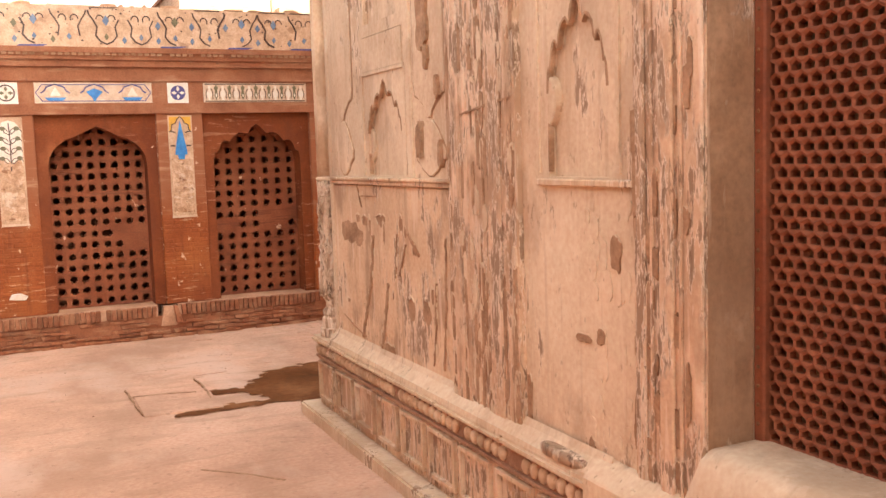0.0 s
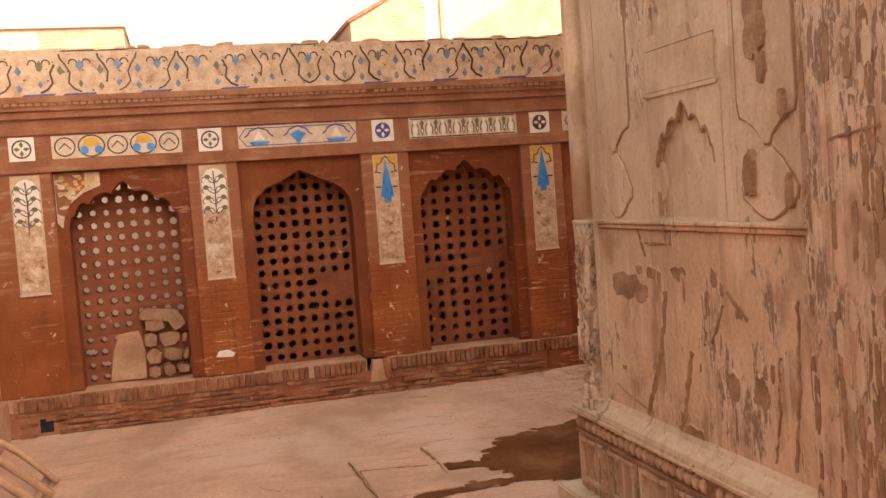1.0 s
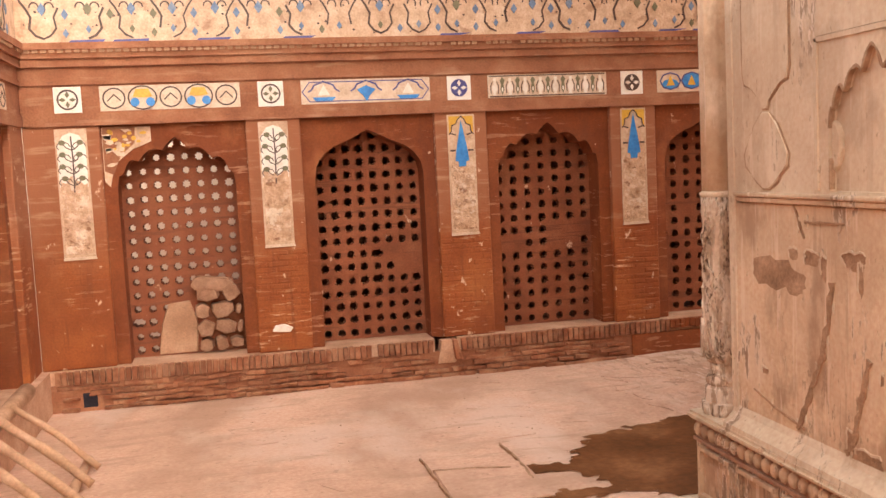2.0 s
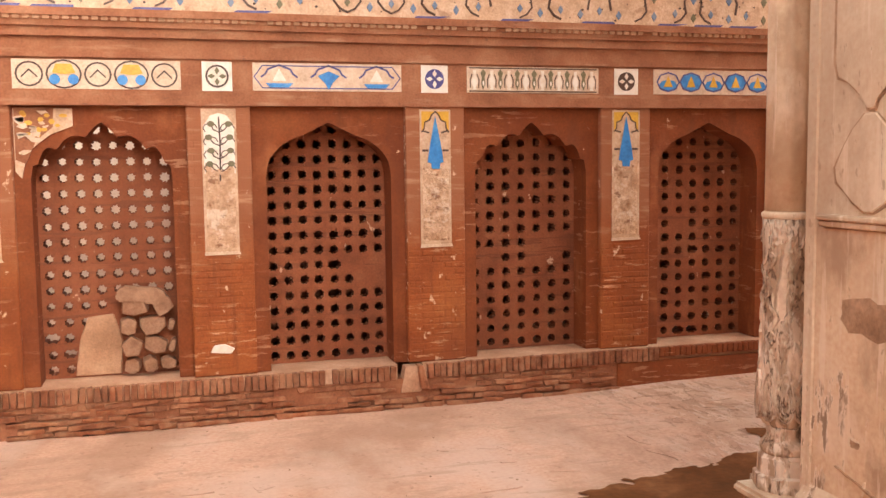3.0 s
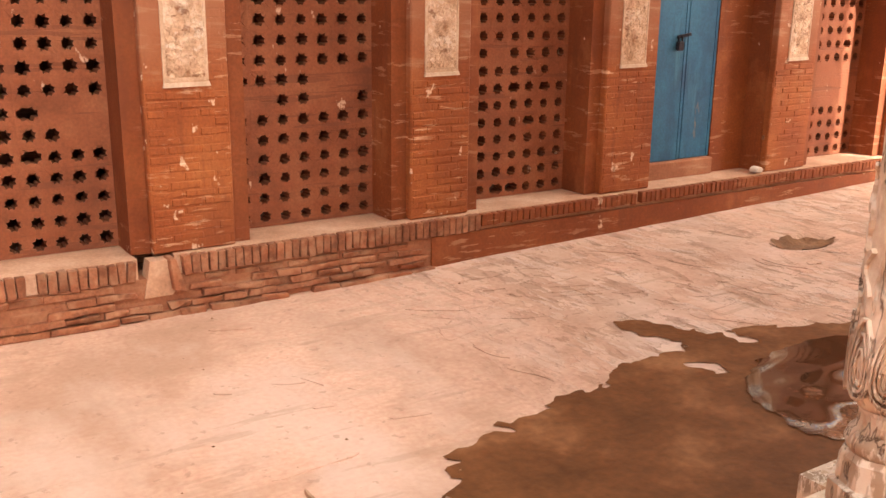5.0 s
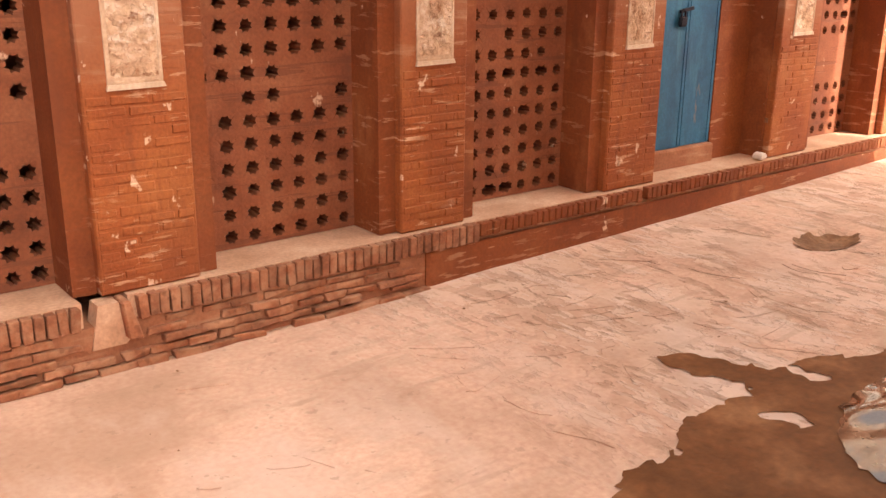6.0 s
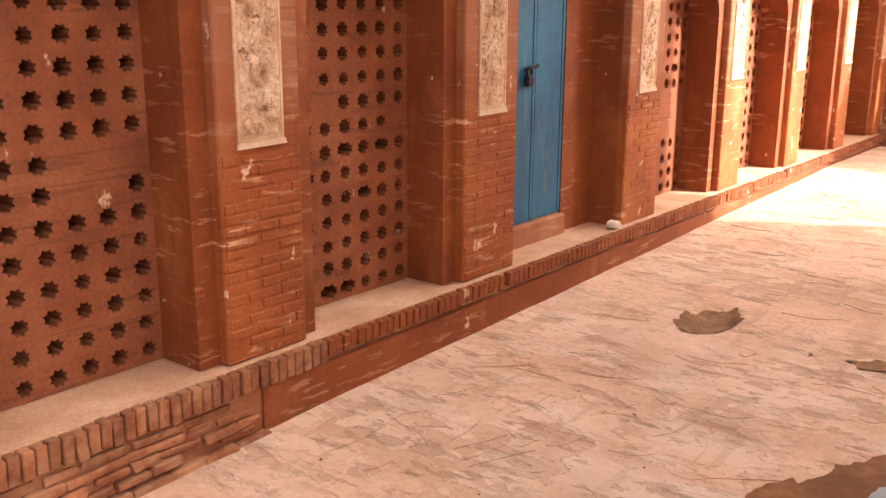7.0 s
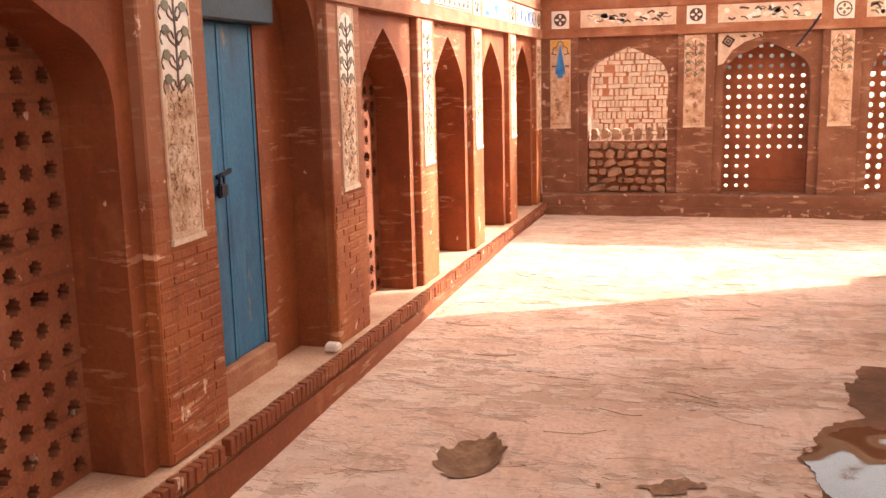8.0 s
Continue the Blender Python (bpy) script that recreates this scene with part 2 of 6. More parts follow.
def age_plaster(d, chips, grime):
    """Broad grime, clusters of pale-rimmed dark chips drawn out upright, runs and cracks; chips and grime from 0 to 1."""
    paint_over(d, noise_mask(d, 1.1, 0.44, 0.62, (1, 1, 0.7), (0, 4, 2), 12.0), (0.46, 0.30, 0.195), 0.9 * grime)
    paint_over(d, noise_mask(d, 2.2, 0.53, 0.60, (1, 1, 0.55), (4, 1, 7), 12.0), (0.38, 0.235, 0.15), 0.75 * grime)
    paint_over(d, noise_mask(d, 3.1, 0.55, 0.66, (1, 1, 0.8), (7, 6, 1), 12.0), (0.82, 0.66, 0.51), 0.55 * grime)
    paint_over(d, noise_mask(d, 9.0, 0.56, 0.63, (1, 1.4, 0.09), (3, 8, 0), 7.0), (0.44, 0.28, 0.18), 0.55 * grime)
    paint_over(d, noise_mask(d, 11.0, 0.58, 0.63, (1, 1.4, 0.10), (8, 2, 5), 7.0), (0.82, 0.67, 0.53), 0.5 * grime)
    cluster = noise_mask(d, 2.1, 0.60 - 0.17 * chips, 0.63 - 0.17 * chips, (1, 1, 0.55), (9, 3, 5), 6.0)
    for scale, up, seed, lo in ((15.0, 0.22, 9, 0.545), (26.0, 0.30, 4, 0.55)):
        rim = noise_mask(d, scale, lo - 0.035, lo - 0.015, (1, 1.2, up), (seed, 0, 0), 8.0)
        paint_over(d, multiply(d, rim, cluster), (0.82, 0.67, 0.53), 0.7)
        add_height(d, multiply(d, rim, cluster), 0.7)
        chip = noise_mask(d, scale, lo, lo + 0.02, (1, 1.2, up), (seed, 0, 0), 8.0)
        paint_over(d, multiply(d, chip, cluster), (0.27, 0.155, 0.09), 0.85)
        add_height(d, multiply(d, chip, cluster), -1.5)
    crack = multiply(d, line_mask(d, 3.4, 0.008, (1, 1.4, 0.30), (2, 2, 5), 8.0), noise_mask(d, 1.6, 0.56 - 0.1 * chips, 0.60 - 0.1 * chips, seed=(5, 2, 8)))
    paint_over(d, crack, (0.20, 0.11, 0.065), 0.8)
    add_height(d, crack, -1.0)
    specks = noise_mask(d, 30, 0.65, 0.69, (1, 1, 0.5), (1, 2, 3), 4.0)
    paint_over(d, specks, (0.30, 0.18, 0.11), 0.5)


UPPER, d = material("pale_lime_plaster", [(0.62, 0.46, 0.325), (0.71, 0.55, 0.395), (0.79, 0.635, 0.475)], 1.8, 0.86, 0.25, 45)
age_plaster(d, 0.0, 0.5)
PLASTER, d = material("weathered_lime_plaster", [(0.5916, 0.4074, 0.2668), (0.7038, 0.5044, 0.3404), (0.8058, 0.6014, 0.4232)], 1.8, 0.88, 0.3, 45)
age_plaster(d, 0.22, 1.0)
FLAKED, d = material("flaking_lime_plaster", [(0.5508, 0.3492, 0.23), (0.6732, 0.4559, 0.3082), (0.7854, 0.5674, 0.414)], 3.0, 0.88, 0.45, 45)
age_plaster(d, 0.85, 1.0)

# Brown undercoat, also the colour of shadow lines painted round panels and niches.
UNDERCOAT_AND_SHADE, d = material("brown_undercoat_and_shade", [(0.2448, 0.1339, 0.0751), (0.3794, 0.2212, 0.1325), (0.5386, 0.3376, 0.2153)], 9.0, 0.95, 0.8, 60, 10.0)
# Browner and darker than the wall's plaster, used on the door reveal.
REVEAL_BROWN, d = material("dark_brown_plaster", [(0.2652, 0.1406, 0.0782), (0.3672, 0.2085, 0.1196), (0.51, 0.3201, 0.2024)], 2.5, 0.92, 0.5, 45, 10.0)
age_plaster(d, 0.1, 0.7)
CARVED, d = material("carved_stained_marble", [(0.48, 0.32, 0.215), (0.66, 0.485, 0.355), (0.80, 0.63, 0.49)], 7.0, 0.6, 0.6, 40)
carve = noise_mask(d, 8, 0.47, 0.53, (1, 1, 0.35), (1, 1, 1), 4.0)
add_height(d, carve, 2.2)
# Hollows of the carving are also painted dark, their shade in the colour.
relief_shade = noise_mask(d, 8, 0.50, 0.46, (1, 1, 0.35), (1, 1, 1), 4.0)
paint_over(d, relief_shade, (0.30, 0.175, 0.105), 0.7)
vein = line_mask(d, 9, 0.015, (1, 1, 0.32), (4, 2, 6), 4.0)
paint_over(d, vein, (0.14, 0.07, 0.038), 0.9)
add_height(d, vein, -1.6)
paint_over(d, noise_mask(d, 9, 0.58, 0.61, (1, 1, 0.3), (5, 1, 3)), (0.82, 0.66, 0.53), 0.7)

LATTICE, d = material("red_lattice_paint", [(0.1615, 0.0391, 0.017), (0.2295, 0.0638, 0.0272), (0.289, 0.0935, 0.0442)], 4.0, 0.7, 0.2)
WET, d = material("wet_mud", [(0.102, 0.0391, 0.0136), (0.17, 0.0646, 0.0238), (0.323, 0.1445, 0.0646)], 2.2, 0.62, 0.4, 25)
d["bsdf"].inputs["Specular IOR Level"].default_value = 0.12
WATER, d = material("standing_water", [(0.07, 0.03, 0.016), (0.09, 0.04, 0.02)], 1.0, 0.03, 0.01)
BLUE_DOOR, d = material("faded_blue_door_paint", [(0.008, 0.075, 0.16), (0.014, 0.125, 0.24), (0.03, 0.19, 0.33)], 2.0, 0.55, 0.15)
paint_over(d, noise_mask(d, 7, 0.66, 0.70, (1, 1, 0.3)), (0.30, 0.20, 0.13), 0.8)
paint_over(d, noise_mask(d, 5, 0.50, 0.68, (1, 1, 0.18), (3, 1, 4)), (0.006, 0.045, 0.10), 0.7)
paint_over(d, noise_mask(d, 6, 0.58, 0.70, (1, 1, 0.15), (8, 1, 4)), (0.07, 0.27, 0.40), 0.5)
DARK_BLUE, d = material("dark_blue_lintel_paint", [(0.008, 0.02, 0.035), (0.012, 0.035, 0.06), (0.02, 0.06, 0.10)], 3.0, 0.6, 0.2)
IRON, d = material("dark_iron", [(0.02, 0.02, 0.03), (0.05, 0.05, 0.07)], 8.0, 0.5, 0.2, metal=0.8)
WOOD, d = material("grey_brown_pole_wood", [(0.34, 0.18, 0.10), (0.48, 0.28, 0.17), (0.58, 0.36, 0.24)], 7.0, 0.8, 0.35)
TILE, d = material("aged_cream_glaze", [(0.46, 0.28, 0.175), (0.62, 0.42, 0.285), (0.74, 0.56, 0.42)], 9.0, 0.5, 0.4)
paint_over(d, noise_mask(d, 7, 0.60, 0.66, seed=(2, 3, 4)), (0.33, 0.16, 0.09), 0.6)
TILE_WORN, d = material("bare_tile_bedding", [(0.38, 0.19, 0.10), (0.64, 0.42, 0.28), (0.82, 0.65, 0.51)], 11.0, 0.85, 0.6)
add_height(d, noise_mask(d, 24, 0.45, 0.55), 0.6)
paint_over(d, noise_mask(d, 5, 0.56, 0.62, seed=(4, 4, 1)), (0.86, 0.74, 0.62), 0.7)
paint_over(d, noise_mask(d, 8, 0.58, 0.62, (1, 1, 1.6), (1, 7, 2), 7.0), (0.26, 0.105, 0.05), 0.75)
DUSTY_BLUE, d = material("dusty_blue_glaze", [(0.10, 0.15, 0.25), (0.14, 0.22, 0.36), (0.30, 0.33, 0.38)], 12.0, 0.45, 0.2)
TILE_CREAM, d = material("cream_glaze", [(0.55, 0.38, 0.26), (0.68, 0.51, 0.38), (0.78, 0.64, 0.52)], 9.0, 0.45, 0.3)
TILE_WHITE, d = material("white_glaze", [(0.74, 0.61, 0.51), (0.85, 0.77, 0.69), (0.88, 0.83, 0.77)], 9.0, 0.35, 0.15)
TILE_BLUE, d = material("cobalt_glaze", [(0.02, 0.14, 0.42), (0.03, 0.24, 0.62), (0.10, 0.36, 0.70)], 8.0, 0.3, 0.1)
TILE_DARK, d = material("dark_manganese_glaze", [(0.06, 0.035, 0.03), (0.11, 0.06, 0.045)], 8.0, 0.4, 0.1)
TILE_NAVY, d = material("violet_blue_glaze", [(0.06, 0.06, 0.20), (0.11, 0.11, 0.32)], 8.0, 0.35, 0.1)
TILE_YELLOW, d = material("yellow_glaze", [(0.62, 0.33, 0.04), (0.75, 0.44, 0.07)], 8.0, 0.35, 0.1)
TILE_GREEN, d = material("dull_green_glaze", [(0.13, 0.12, 0.07), (0.22, 0.19, 0.11)], 8.0, 0.4, 0.1)
FAR_BRICK, d = material("far_brick_wall", [(0.25, 0.17, 0.12), (0.34, 0.25, 0.185), (0.43, 0.33, 0.25)], 2.0, 0.95, 0.5)
joint, tone = brick_mask(d, 0.23, 0.075, 0.012)
paint_over(d, joint, (0.50, 0.36, 0.26), 0.6)
PALE, d = material("pale_render", [(0.62, 0.50, 0.41), (0.74, 0.63, 0.54)], 2.0, 0.9, 0.2)


# ---- mesh helpers ----
def box(bm, x0, x1, y0, y1, z0, z1, mi=0, jitter=0.0):
    v = [bm.verts.new((x + random.uniform(-jitter, jitter), y + random.uniform(-jitter, jitter), z + random.uniform(-jitter, jitter)))
         for x, y, z in ((x0, y0, z0), (x1, y0, z0), (x1, y1, z0), (x0, y1, z0), (x0, y0, z1), (x1, y0, z1), (x1, y1, z1), (x0, y1, z1))]
    for q in ((0, 1, 5, 4), (1, 2, 6, 5), (2, 3, 7, 6), (3, 0, 4, 7), (4, 5, 6, 7), (3, 2, 1, 0)):
        bm.faces.new([v[i] for i in q]).material_index = mi


def prism(bm, outline, d0, d1, mi=0):
    """An outline of (u, z), anticlockwise as seen from the front, from depth d0 (front) back to d1."""
    a = [bm.verts.new((u, d0, z)) for u, z in outline]
    b = [bm.verts.new((u, d1, z)) for u, z in outline]
    n = len(outline)
    bm.faces.new(a).material_index = mi
    bm.faces.new(b[::-1]).material_index = mi
    for i in range(n):
        j = (i + 1) % n
        bm.faces.new((a[j], a[i], b[i], b[j])).material_index = mi


def disc(cx, cz, rx, rz, n=10, turn=0.0):
    return [(cx + rx * math.cos(turn + 2 * math.pi * i / n), cz + rz * math.sin(turn + 2 * math.pi * i / n)) for i in range(n)]


def ribbon(bm, line, width, d0, d1, mi=0):
    """A raised band of that width along a line of (u, z)."""
    for (u0, z0), (u1, z1) in zip(line, line[1:]):
        dx, dz = u1 - u0, z1 - z0
        ln = math.hypot(dx, dz) or 1
        ox, oz = -dz / ln * width / 2, dx / ln * width / 2
        ex, ez = dx / ln * width * 0.25, dz / ln * width * 0.25
        prism(bm, [(u0 - ox - ex, z0 - oz - ez), (u1 - ox + ex, z1 - oz + ez), (u1 + ox + ex, z1 + oz + ez), (u0 + ox - ex, z0 + oz - ez)], d0, d1, mi)


def strip(bm, line, widths, d0, d1, mi=0):
    """One joined band along a line of (u, z), with a width at each point."""
    n = len(line)
    rows = []
    for i, (u, z) in enumerate(line):
        (ua, za), (ub, zb) = line[max(0, i - 1)], line[min(n - 1, i + 1)]
        ln = math.hypot(ub - ua, zb - za) or 1
        w = widths[i] / 2
        ox, oz = -(zb - za) / ln * w, (ub - ua) / ln * w
        rows.append([bm.verts.new(p) for p in ((u - ox, d0, z - oz), (u + ox, d0, z + oz), (u + ox, d1, z + oz), (u - ox, d1, z - oz))])
    for a, b in zip(rows, rows[1:]):
        for k in range(4):
            m = (k + 1) % 4
            bm.faces.new((a[k], b[k], b[m], a[m])).material_index = mi
    bm.faces.new(rows[0])
    bm.faces.new(rows[-1][::-1])
    bmesh.ops.recalc_face_normals(bm, faces=bm.faces)


def lathe(bm, profile, cx, cy, n=24, mi=0, lobes=0, depth=0.0, z0=0, z1=0):
    rings = []
    for r, z in profile:
        ring = []
        for i in range(n):
            a = 2 * math.pi * i / n
            k = 1 - depth * (0.5 + 0.5 * math.cos(lobes * a)) if lobes and z0 <= z <= z1 else 1
            ring.append(bm.verts.new((cx + r * k * math.cos(a), cy + r * k * math.sin(a), z)))
        rings.append(ring)
    for p, q in zip(rings, rings[1:]):
        for i in range(n):
            j = (i + 1) % n
            f = bm.faces.new((p[i], p[j], q[j], q[i]))
            f.material_index, f.smooth = mi, True
    bm.faces.new(rings[0][::-1])
    bm.faces.new(rings[-1])


def bevel(bm, size, segments=2):
    bmesh.ops.bevel(bm, geom=list(bm.edges), offset=size, segments=segments, affect="EDGES", clamp_overlap=True)


def mesh_of(name, bm, *mats):
    me = bpy.data.meshes.new(name)
    bm.normal_update()
    bm.to_mesh(me)
    bm.free()
    for m in mats:
        me.materials.append(m)
    return me


def smooth(ob):
    ob.data.polygons.foreach_set("use_smooth", [True] * len(ob.data.polygons))
    return ob


def part(name, bm, mats, parent=None, label="", m=None):
    mats = mats if isinstance(mats, (tuple, list)) else (mats,)
    ob = new(name, mesh_of(name, bm, *mats))
    if m is not None:
        ob.matrix_basis = m
    ob.parent = parent
    return tagged(ob, label)


def holder(name, m, label, category="", group="", kind=""):
    ob = new(name)
    ob.matrix_basis = m
    return tagged(ob, label, category, group, kind)


def B():
    return bmesh.new()


# ---- plan of the arcaded walls: u along the wall, d into it, z up ----
LEDGE, SPRING, APEX, RECESS, TOP = 0.34, 1.80, 2.185, 2.30, 3.36
HALF, FRAME = 0.47, 0.575
DEEP, PLATE = 0.30, 0.055


def arch_height(s, kind, spring=SPRING, apex=APEX):
    """Height of the opening at s, -1 to 1 across it."""
    a = abs(s)
    if kind == "pointed":
        return spring - 0.05 + (apex + 0.065 - spring) * (0.35 * math.sqrt(max(0.0, 1 - a ** 2.0)) + 0.65 * max(0.0, 1 - a) ** 0.95)
    round_part = math.sqrt(max(0.0, 1 - a ** 2.3))
    h = spring + (apex - spring) * (0.80 * round_part + 0.20 * max(0.0, 1 - a * 2.2) ** 1.3)
    if kind == "cusped":
        h -= 0.055 * (1 - abs(math.sin(3.5 * math.pi * (math.asin(min(1, a)) / (math.pi / 2)) + math.pi / 2))) * (1 - max(0, a - 0.93) / 0.07)
    return h


def arch_bay(wall, uc, kind, half=HALF, deep=DEEP, frame_half=FRAME, spring=SPRING, apex=APEX, top=RECESS, mat=None):
    """The recessed plate over and beside an arched opening, with its soffit and jambs."""
    bm = B()
    n = 56
    us = [-half + 2 * half * i / n for i in range(n + 1)]
    hs = [arch_height(u / half, kind, spring, apex) for u in us]
    f = [bm.verts.new((uc + u, PLATE, h)) for u, h in zip(us, hs)]
    b = [bm.verts.new((uc + u, deep, h)) for u, h in zip(us, hs)]
    t = [bm.verts.new((uc + u, PLATE, top)) for u in us]
    for i in range(n):
        bm.faces.new((f[i], f[i + 1], t[i + 1], t[i]))
        bm.faces.new((f[i + 1], f[i], b[i], b[i + 1]))
    box(bm, uc - frame_half, uc - half, PLATE, deep + 0.1, LEDGE, top)
    box(bm, uc + half, uc + frame_half, PLATE, deep + 0.1, LEDGE, top)
    return part("arch_surround", bm, mat or RED, wall)


def star(cx, cz, r, n=8):
    return [(cx + (r if i % 2 else r * 0.70) * math.cos(2 * math.pi * i / (2 * n)), cz + (r if i % 2 else r * 0.70) * math.sin(2 * math.pi * i / (2 * n))) for i in range(2 * n)]


def pierced_screen(wall, uc, deep=DEEP, cols=8, rows=16, half=HALF, z0=LEDGE, z1=APEX + 0.02, shut=(), broken=(), hole=0.041, thick=0.11, name="pierced_screen", label=""):
    """A terracotta screen of star-shaped holes; cells in shut are filled in."""
    bm = B()
    pw, ph = 2 * half / cols, (z1 - z0) / rows
    for r in range(rows):
        for c in range(cols):
            x0, zz = uc - half + c * pw, z0 + r * ph
            cx, cz = x0 + pw / 2 + random.uniform(-0.003, 0.003), zz + ph / 2 + random.uniform(-0.004, 0.004)
            corner = [bm.verts.new((x, deep, z)) for x, z in ((x0 + pw, zz), (x0 + pw, zz + ph), (x0, zz + ph), (x0, zz))]
            if (c, r) in shut:
                bm.faces.new((corner[3], corner[0], corner[1], corner[2]))
                continue
            size = hole * random.uniform(0.9, 1.1)
            pts = star(cx, cz, size)
            if (c, r) in broken:
                pts = [(cx + (x - cx) * 1.75, z) for x, z in pts]
            front = [bm.verts.new((x, deep + random.uniform(0, 0.004), z)) for x, z in pts]
            back = [bm.verts.new((x, deep + thick, z)) for x, z in pts]
            k = len(front)
            for i in range(k):
                bm.faces.new((front[(i + 1) % k], front[i], back[i], back[(i + 1) % k]))
            q = k // 4
            for s in range(4):
                ca, cb = corner[(s + 1) % 4], corner[s % 4]
                for i in range(s * q, s * q + q):
                    bm.faces.new((front[(i + 1) % k], front[i % k], ca))
                bm.faces.new((front[(s * q) % k], cb, ca))
    return part(name, bm, SCREEN, wall, label)


def long_tile(wall, uc, style, width=1.1):
    """A frieze panel of glazed tile work over a bay."""
    h0, h1 = 2.41, 2.61
    bm = B()
    box(bm, uc - width / 2, uc + width / 2, -0.004, 0.03, h0, h1)
    tile = part("frieze_tile", bm, TILE_CREAM, wall, "cream glazed tile panel with coloured motifs")
    zc, w = (h0 + h1) / 2, width / 2
    line, body, pale = B(), B(), B()
    e0, e1, e2 = -0.007, -0.009, -0.011
    if style == "vases":
        ribbon(line, [(uc - w + 0.07, h0 + 0.02), (uc + w - 0.07, h0 + 0.02), (uc + w - 0.01, zc), (uc + w - 0.07, h1 - 0.02), (uc - w + 0.07, h1 - 0.02), (uc - w + 0.01, zc), (uc - w + 0.07, h0 + 0.02)], 0.008, e0, 0)
        for k, o in enumerate((-0.36, 0.0, 0.36)):
            c = uc + o * width / 1.1
            ribbon(line, [(c - 0.13, zc), (c - 0.10, zc + 0.02), (c - 0.08, zc + 0.055), (c, zc + 0.085), (c + 0.08, zc + 0.055), (c + 0.10, zc + 0.02), (c + 0.13, zc)], 0.013, e0, 0)
            if k == 1:
                prism(body, [(c - 0.08, zc + 0.01), (c - 0.03, zc - 0.04), (c, zc - 0.09), (c + 0.03, zc - 0.04), (c + 0.08, zc + 0.01), (c, zc + 0.045)], e1, 0)
            else:
                prism(body, [(c - 0.10, zc - 0.045), (c - 0.07, zc - 0.075), (c + 0.07, zc - 0.075), (c + 0.10, zc - 0.045)], e1, 0)
                prism(pale, [(c - 0.05, zc - 0.03), (c + 0.05, zc - 0.03), (c, zc + 0.06)], e1, 0)
        mats = (TILE_NAVY, TILE_BLUE, TILE_WHITE)
    elif style == "rounds":
        for k in range(5):
            c = uc - width * 0.4 + k * width * 0.2
            r = 0.105 if k in (1, 3) else 0.08
            ring = disc(c, zc, r * 1.05, min(r, 0.093), 16)
            ribbon(line, ring + ring[:1], 0.012, e0, 0)
            if k in (1, 3):
                prism(pale, [(c - 0.075, zc + 0.01), (c - 0.02, zc), (c + 0.02, zc), (c + 0.075, zc + 0.01), (c + 0.05, zc + 0.07), (c - 0.05, zc + 0.07)], e1, 0)
                for s in (-0.06, 0.06):
                    prism(body, disc(c + s, zc - 0.035, 0.036, 0.036), e1, 0)
            else:
                ribbon(line, [(c - 0.05, zc - 0.02), (c, zc + 0.03), (c + 0.05, zc - 0.02)], 0.01, e0, 0)
        mats = (TILE_DARK, TILE_BLUE, TILE_YELLOW)
    elif style == "ewers":
        ribbon(line, [(uc - w + 0.02, h0 + 0.012), (uc + w - 0.02, h0 + 0.012)], 0.009, e0, 0)
        ribbon(line, [(uc - w + 0.02, h1 - 0.012), (uc + w - 0.02, h1 - 0.012)], 0.009, e0, 0)
        for k in range(15):
            c = uc + (k - 7) * width * 0.0635
            if k % 2 == 0:
                prism(pale, [(c - 0.016, h0 + 0.022), (c + 0.016, h0 + 0.022), (c + 0.010, h0 + 0.04), (c + 0.026, zc - 0.025), (c + 0.022, zc + 0.005), (c + 0.008, zc + 0.03), (c + 0.014, zc + 0.07), (c - 0.014, zc + 0.07), (c - 0.008, zc + 0.03), (c - 0.022, zc + 0.005), (c - 0.026, zc - 0.025), (c - 0.010, h0 + 0.04)], e2, 0)
                ribbon(line, [(c - 0.033, zc - 0.06), (c - 0.036, zc), (c - 0.02, zc + 0.04)], 0.008, e0, 0)
                ribbon(line, [(c + 0.033, zc - 0.06), (c + 0.036, zc), (c + 0.02, zc + 0.04)], 0.008, e0, 0)
            else:
                prism(body, [(c, zc - 0.075), (c + 0.018, zc - 0.03), (c + 0.010, zc + 0.02), (c + 0.022, zc + 0.05), (c, zc + 0.08), (c - 0.022, zc + 0.05), (c - 0.010, zc + 0.02), (c - 0.018, zc - 0.03)], e1, 0)
                prism(pale, disc(c, zc - 0.028, 0.008, 0.02, 7), e2, 0)
        mats = (TILE_DARK, TILE_GREEN, TILE_WHITE)
    elif style == "faded":
        for k in range(16):
            c, z = uc + random.uniform(-w + 0.06, w - 0.06), random.uniform(h0 + 0.035, h1 - 0.035)
            ribbon(random.choice((line, line, body)), [(c - random.uniform(0.02, 0.06), z), (c, z + random.uniform(-0.02, 0.03)), (c + random.uniform(0.02, 0.05), z + random.uniform(-0.03, 0.02))], random.uniform(0.010, 0.024), e0, 0)
            prism(pale, disc(uc + random.uniform(-w + 0.08, w - 0.08), random.uniform(h0 + 0.05, h1 - 0.05), random.uniform(0.02, 0.05), 0.03, 7), -0.006, 0)
        mats = (TILE_DARK, TILE_GREEN, TILE_WHITE)
    else:
        for k in range(5):
            c = uc - width * 0.38 + k * width * 0.19
            ring = disc(c, zc, 0.10, 0.075, 8)
            prism(body, ring if k % 2 else disc(c, zc - 0.03, 0.085, 0.05, 8), e0, 0)
            prism(pale, [(c - 0.04, zc - 0.04), (c + 0.04, zc - 0.04), (c, zc + 0.05)], e1, 0)
            ribbon(line, ring + ring[:1], 0.011, e0 - 0.001, 0)
        mats = (TILE_NAVY, TILE_BLUE, TILE_YELLOW)
    part("outline", line, mats[0], tile)
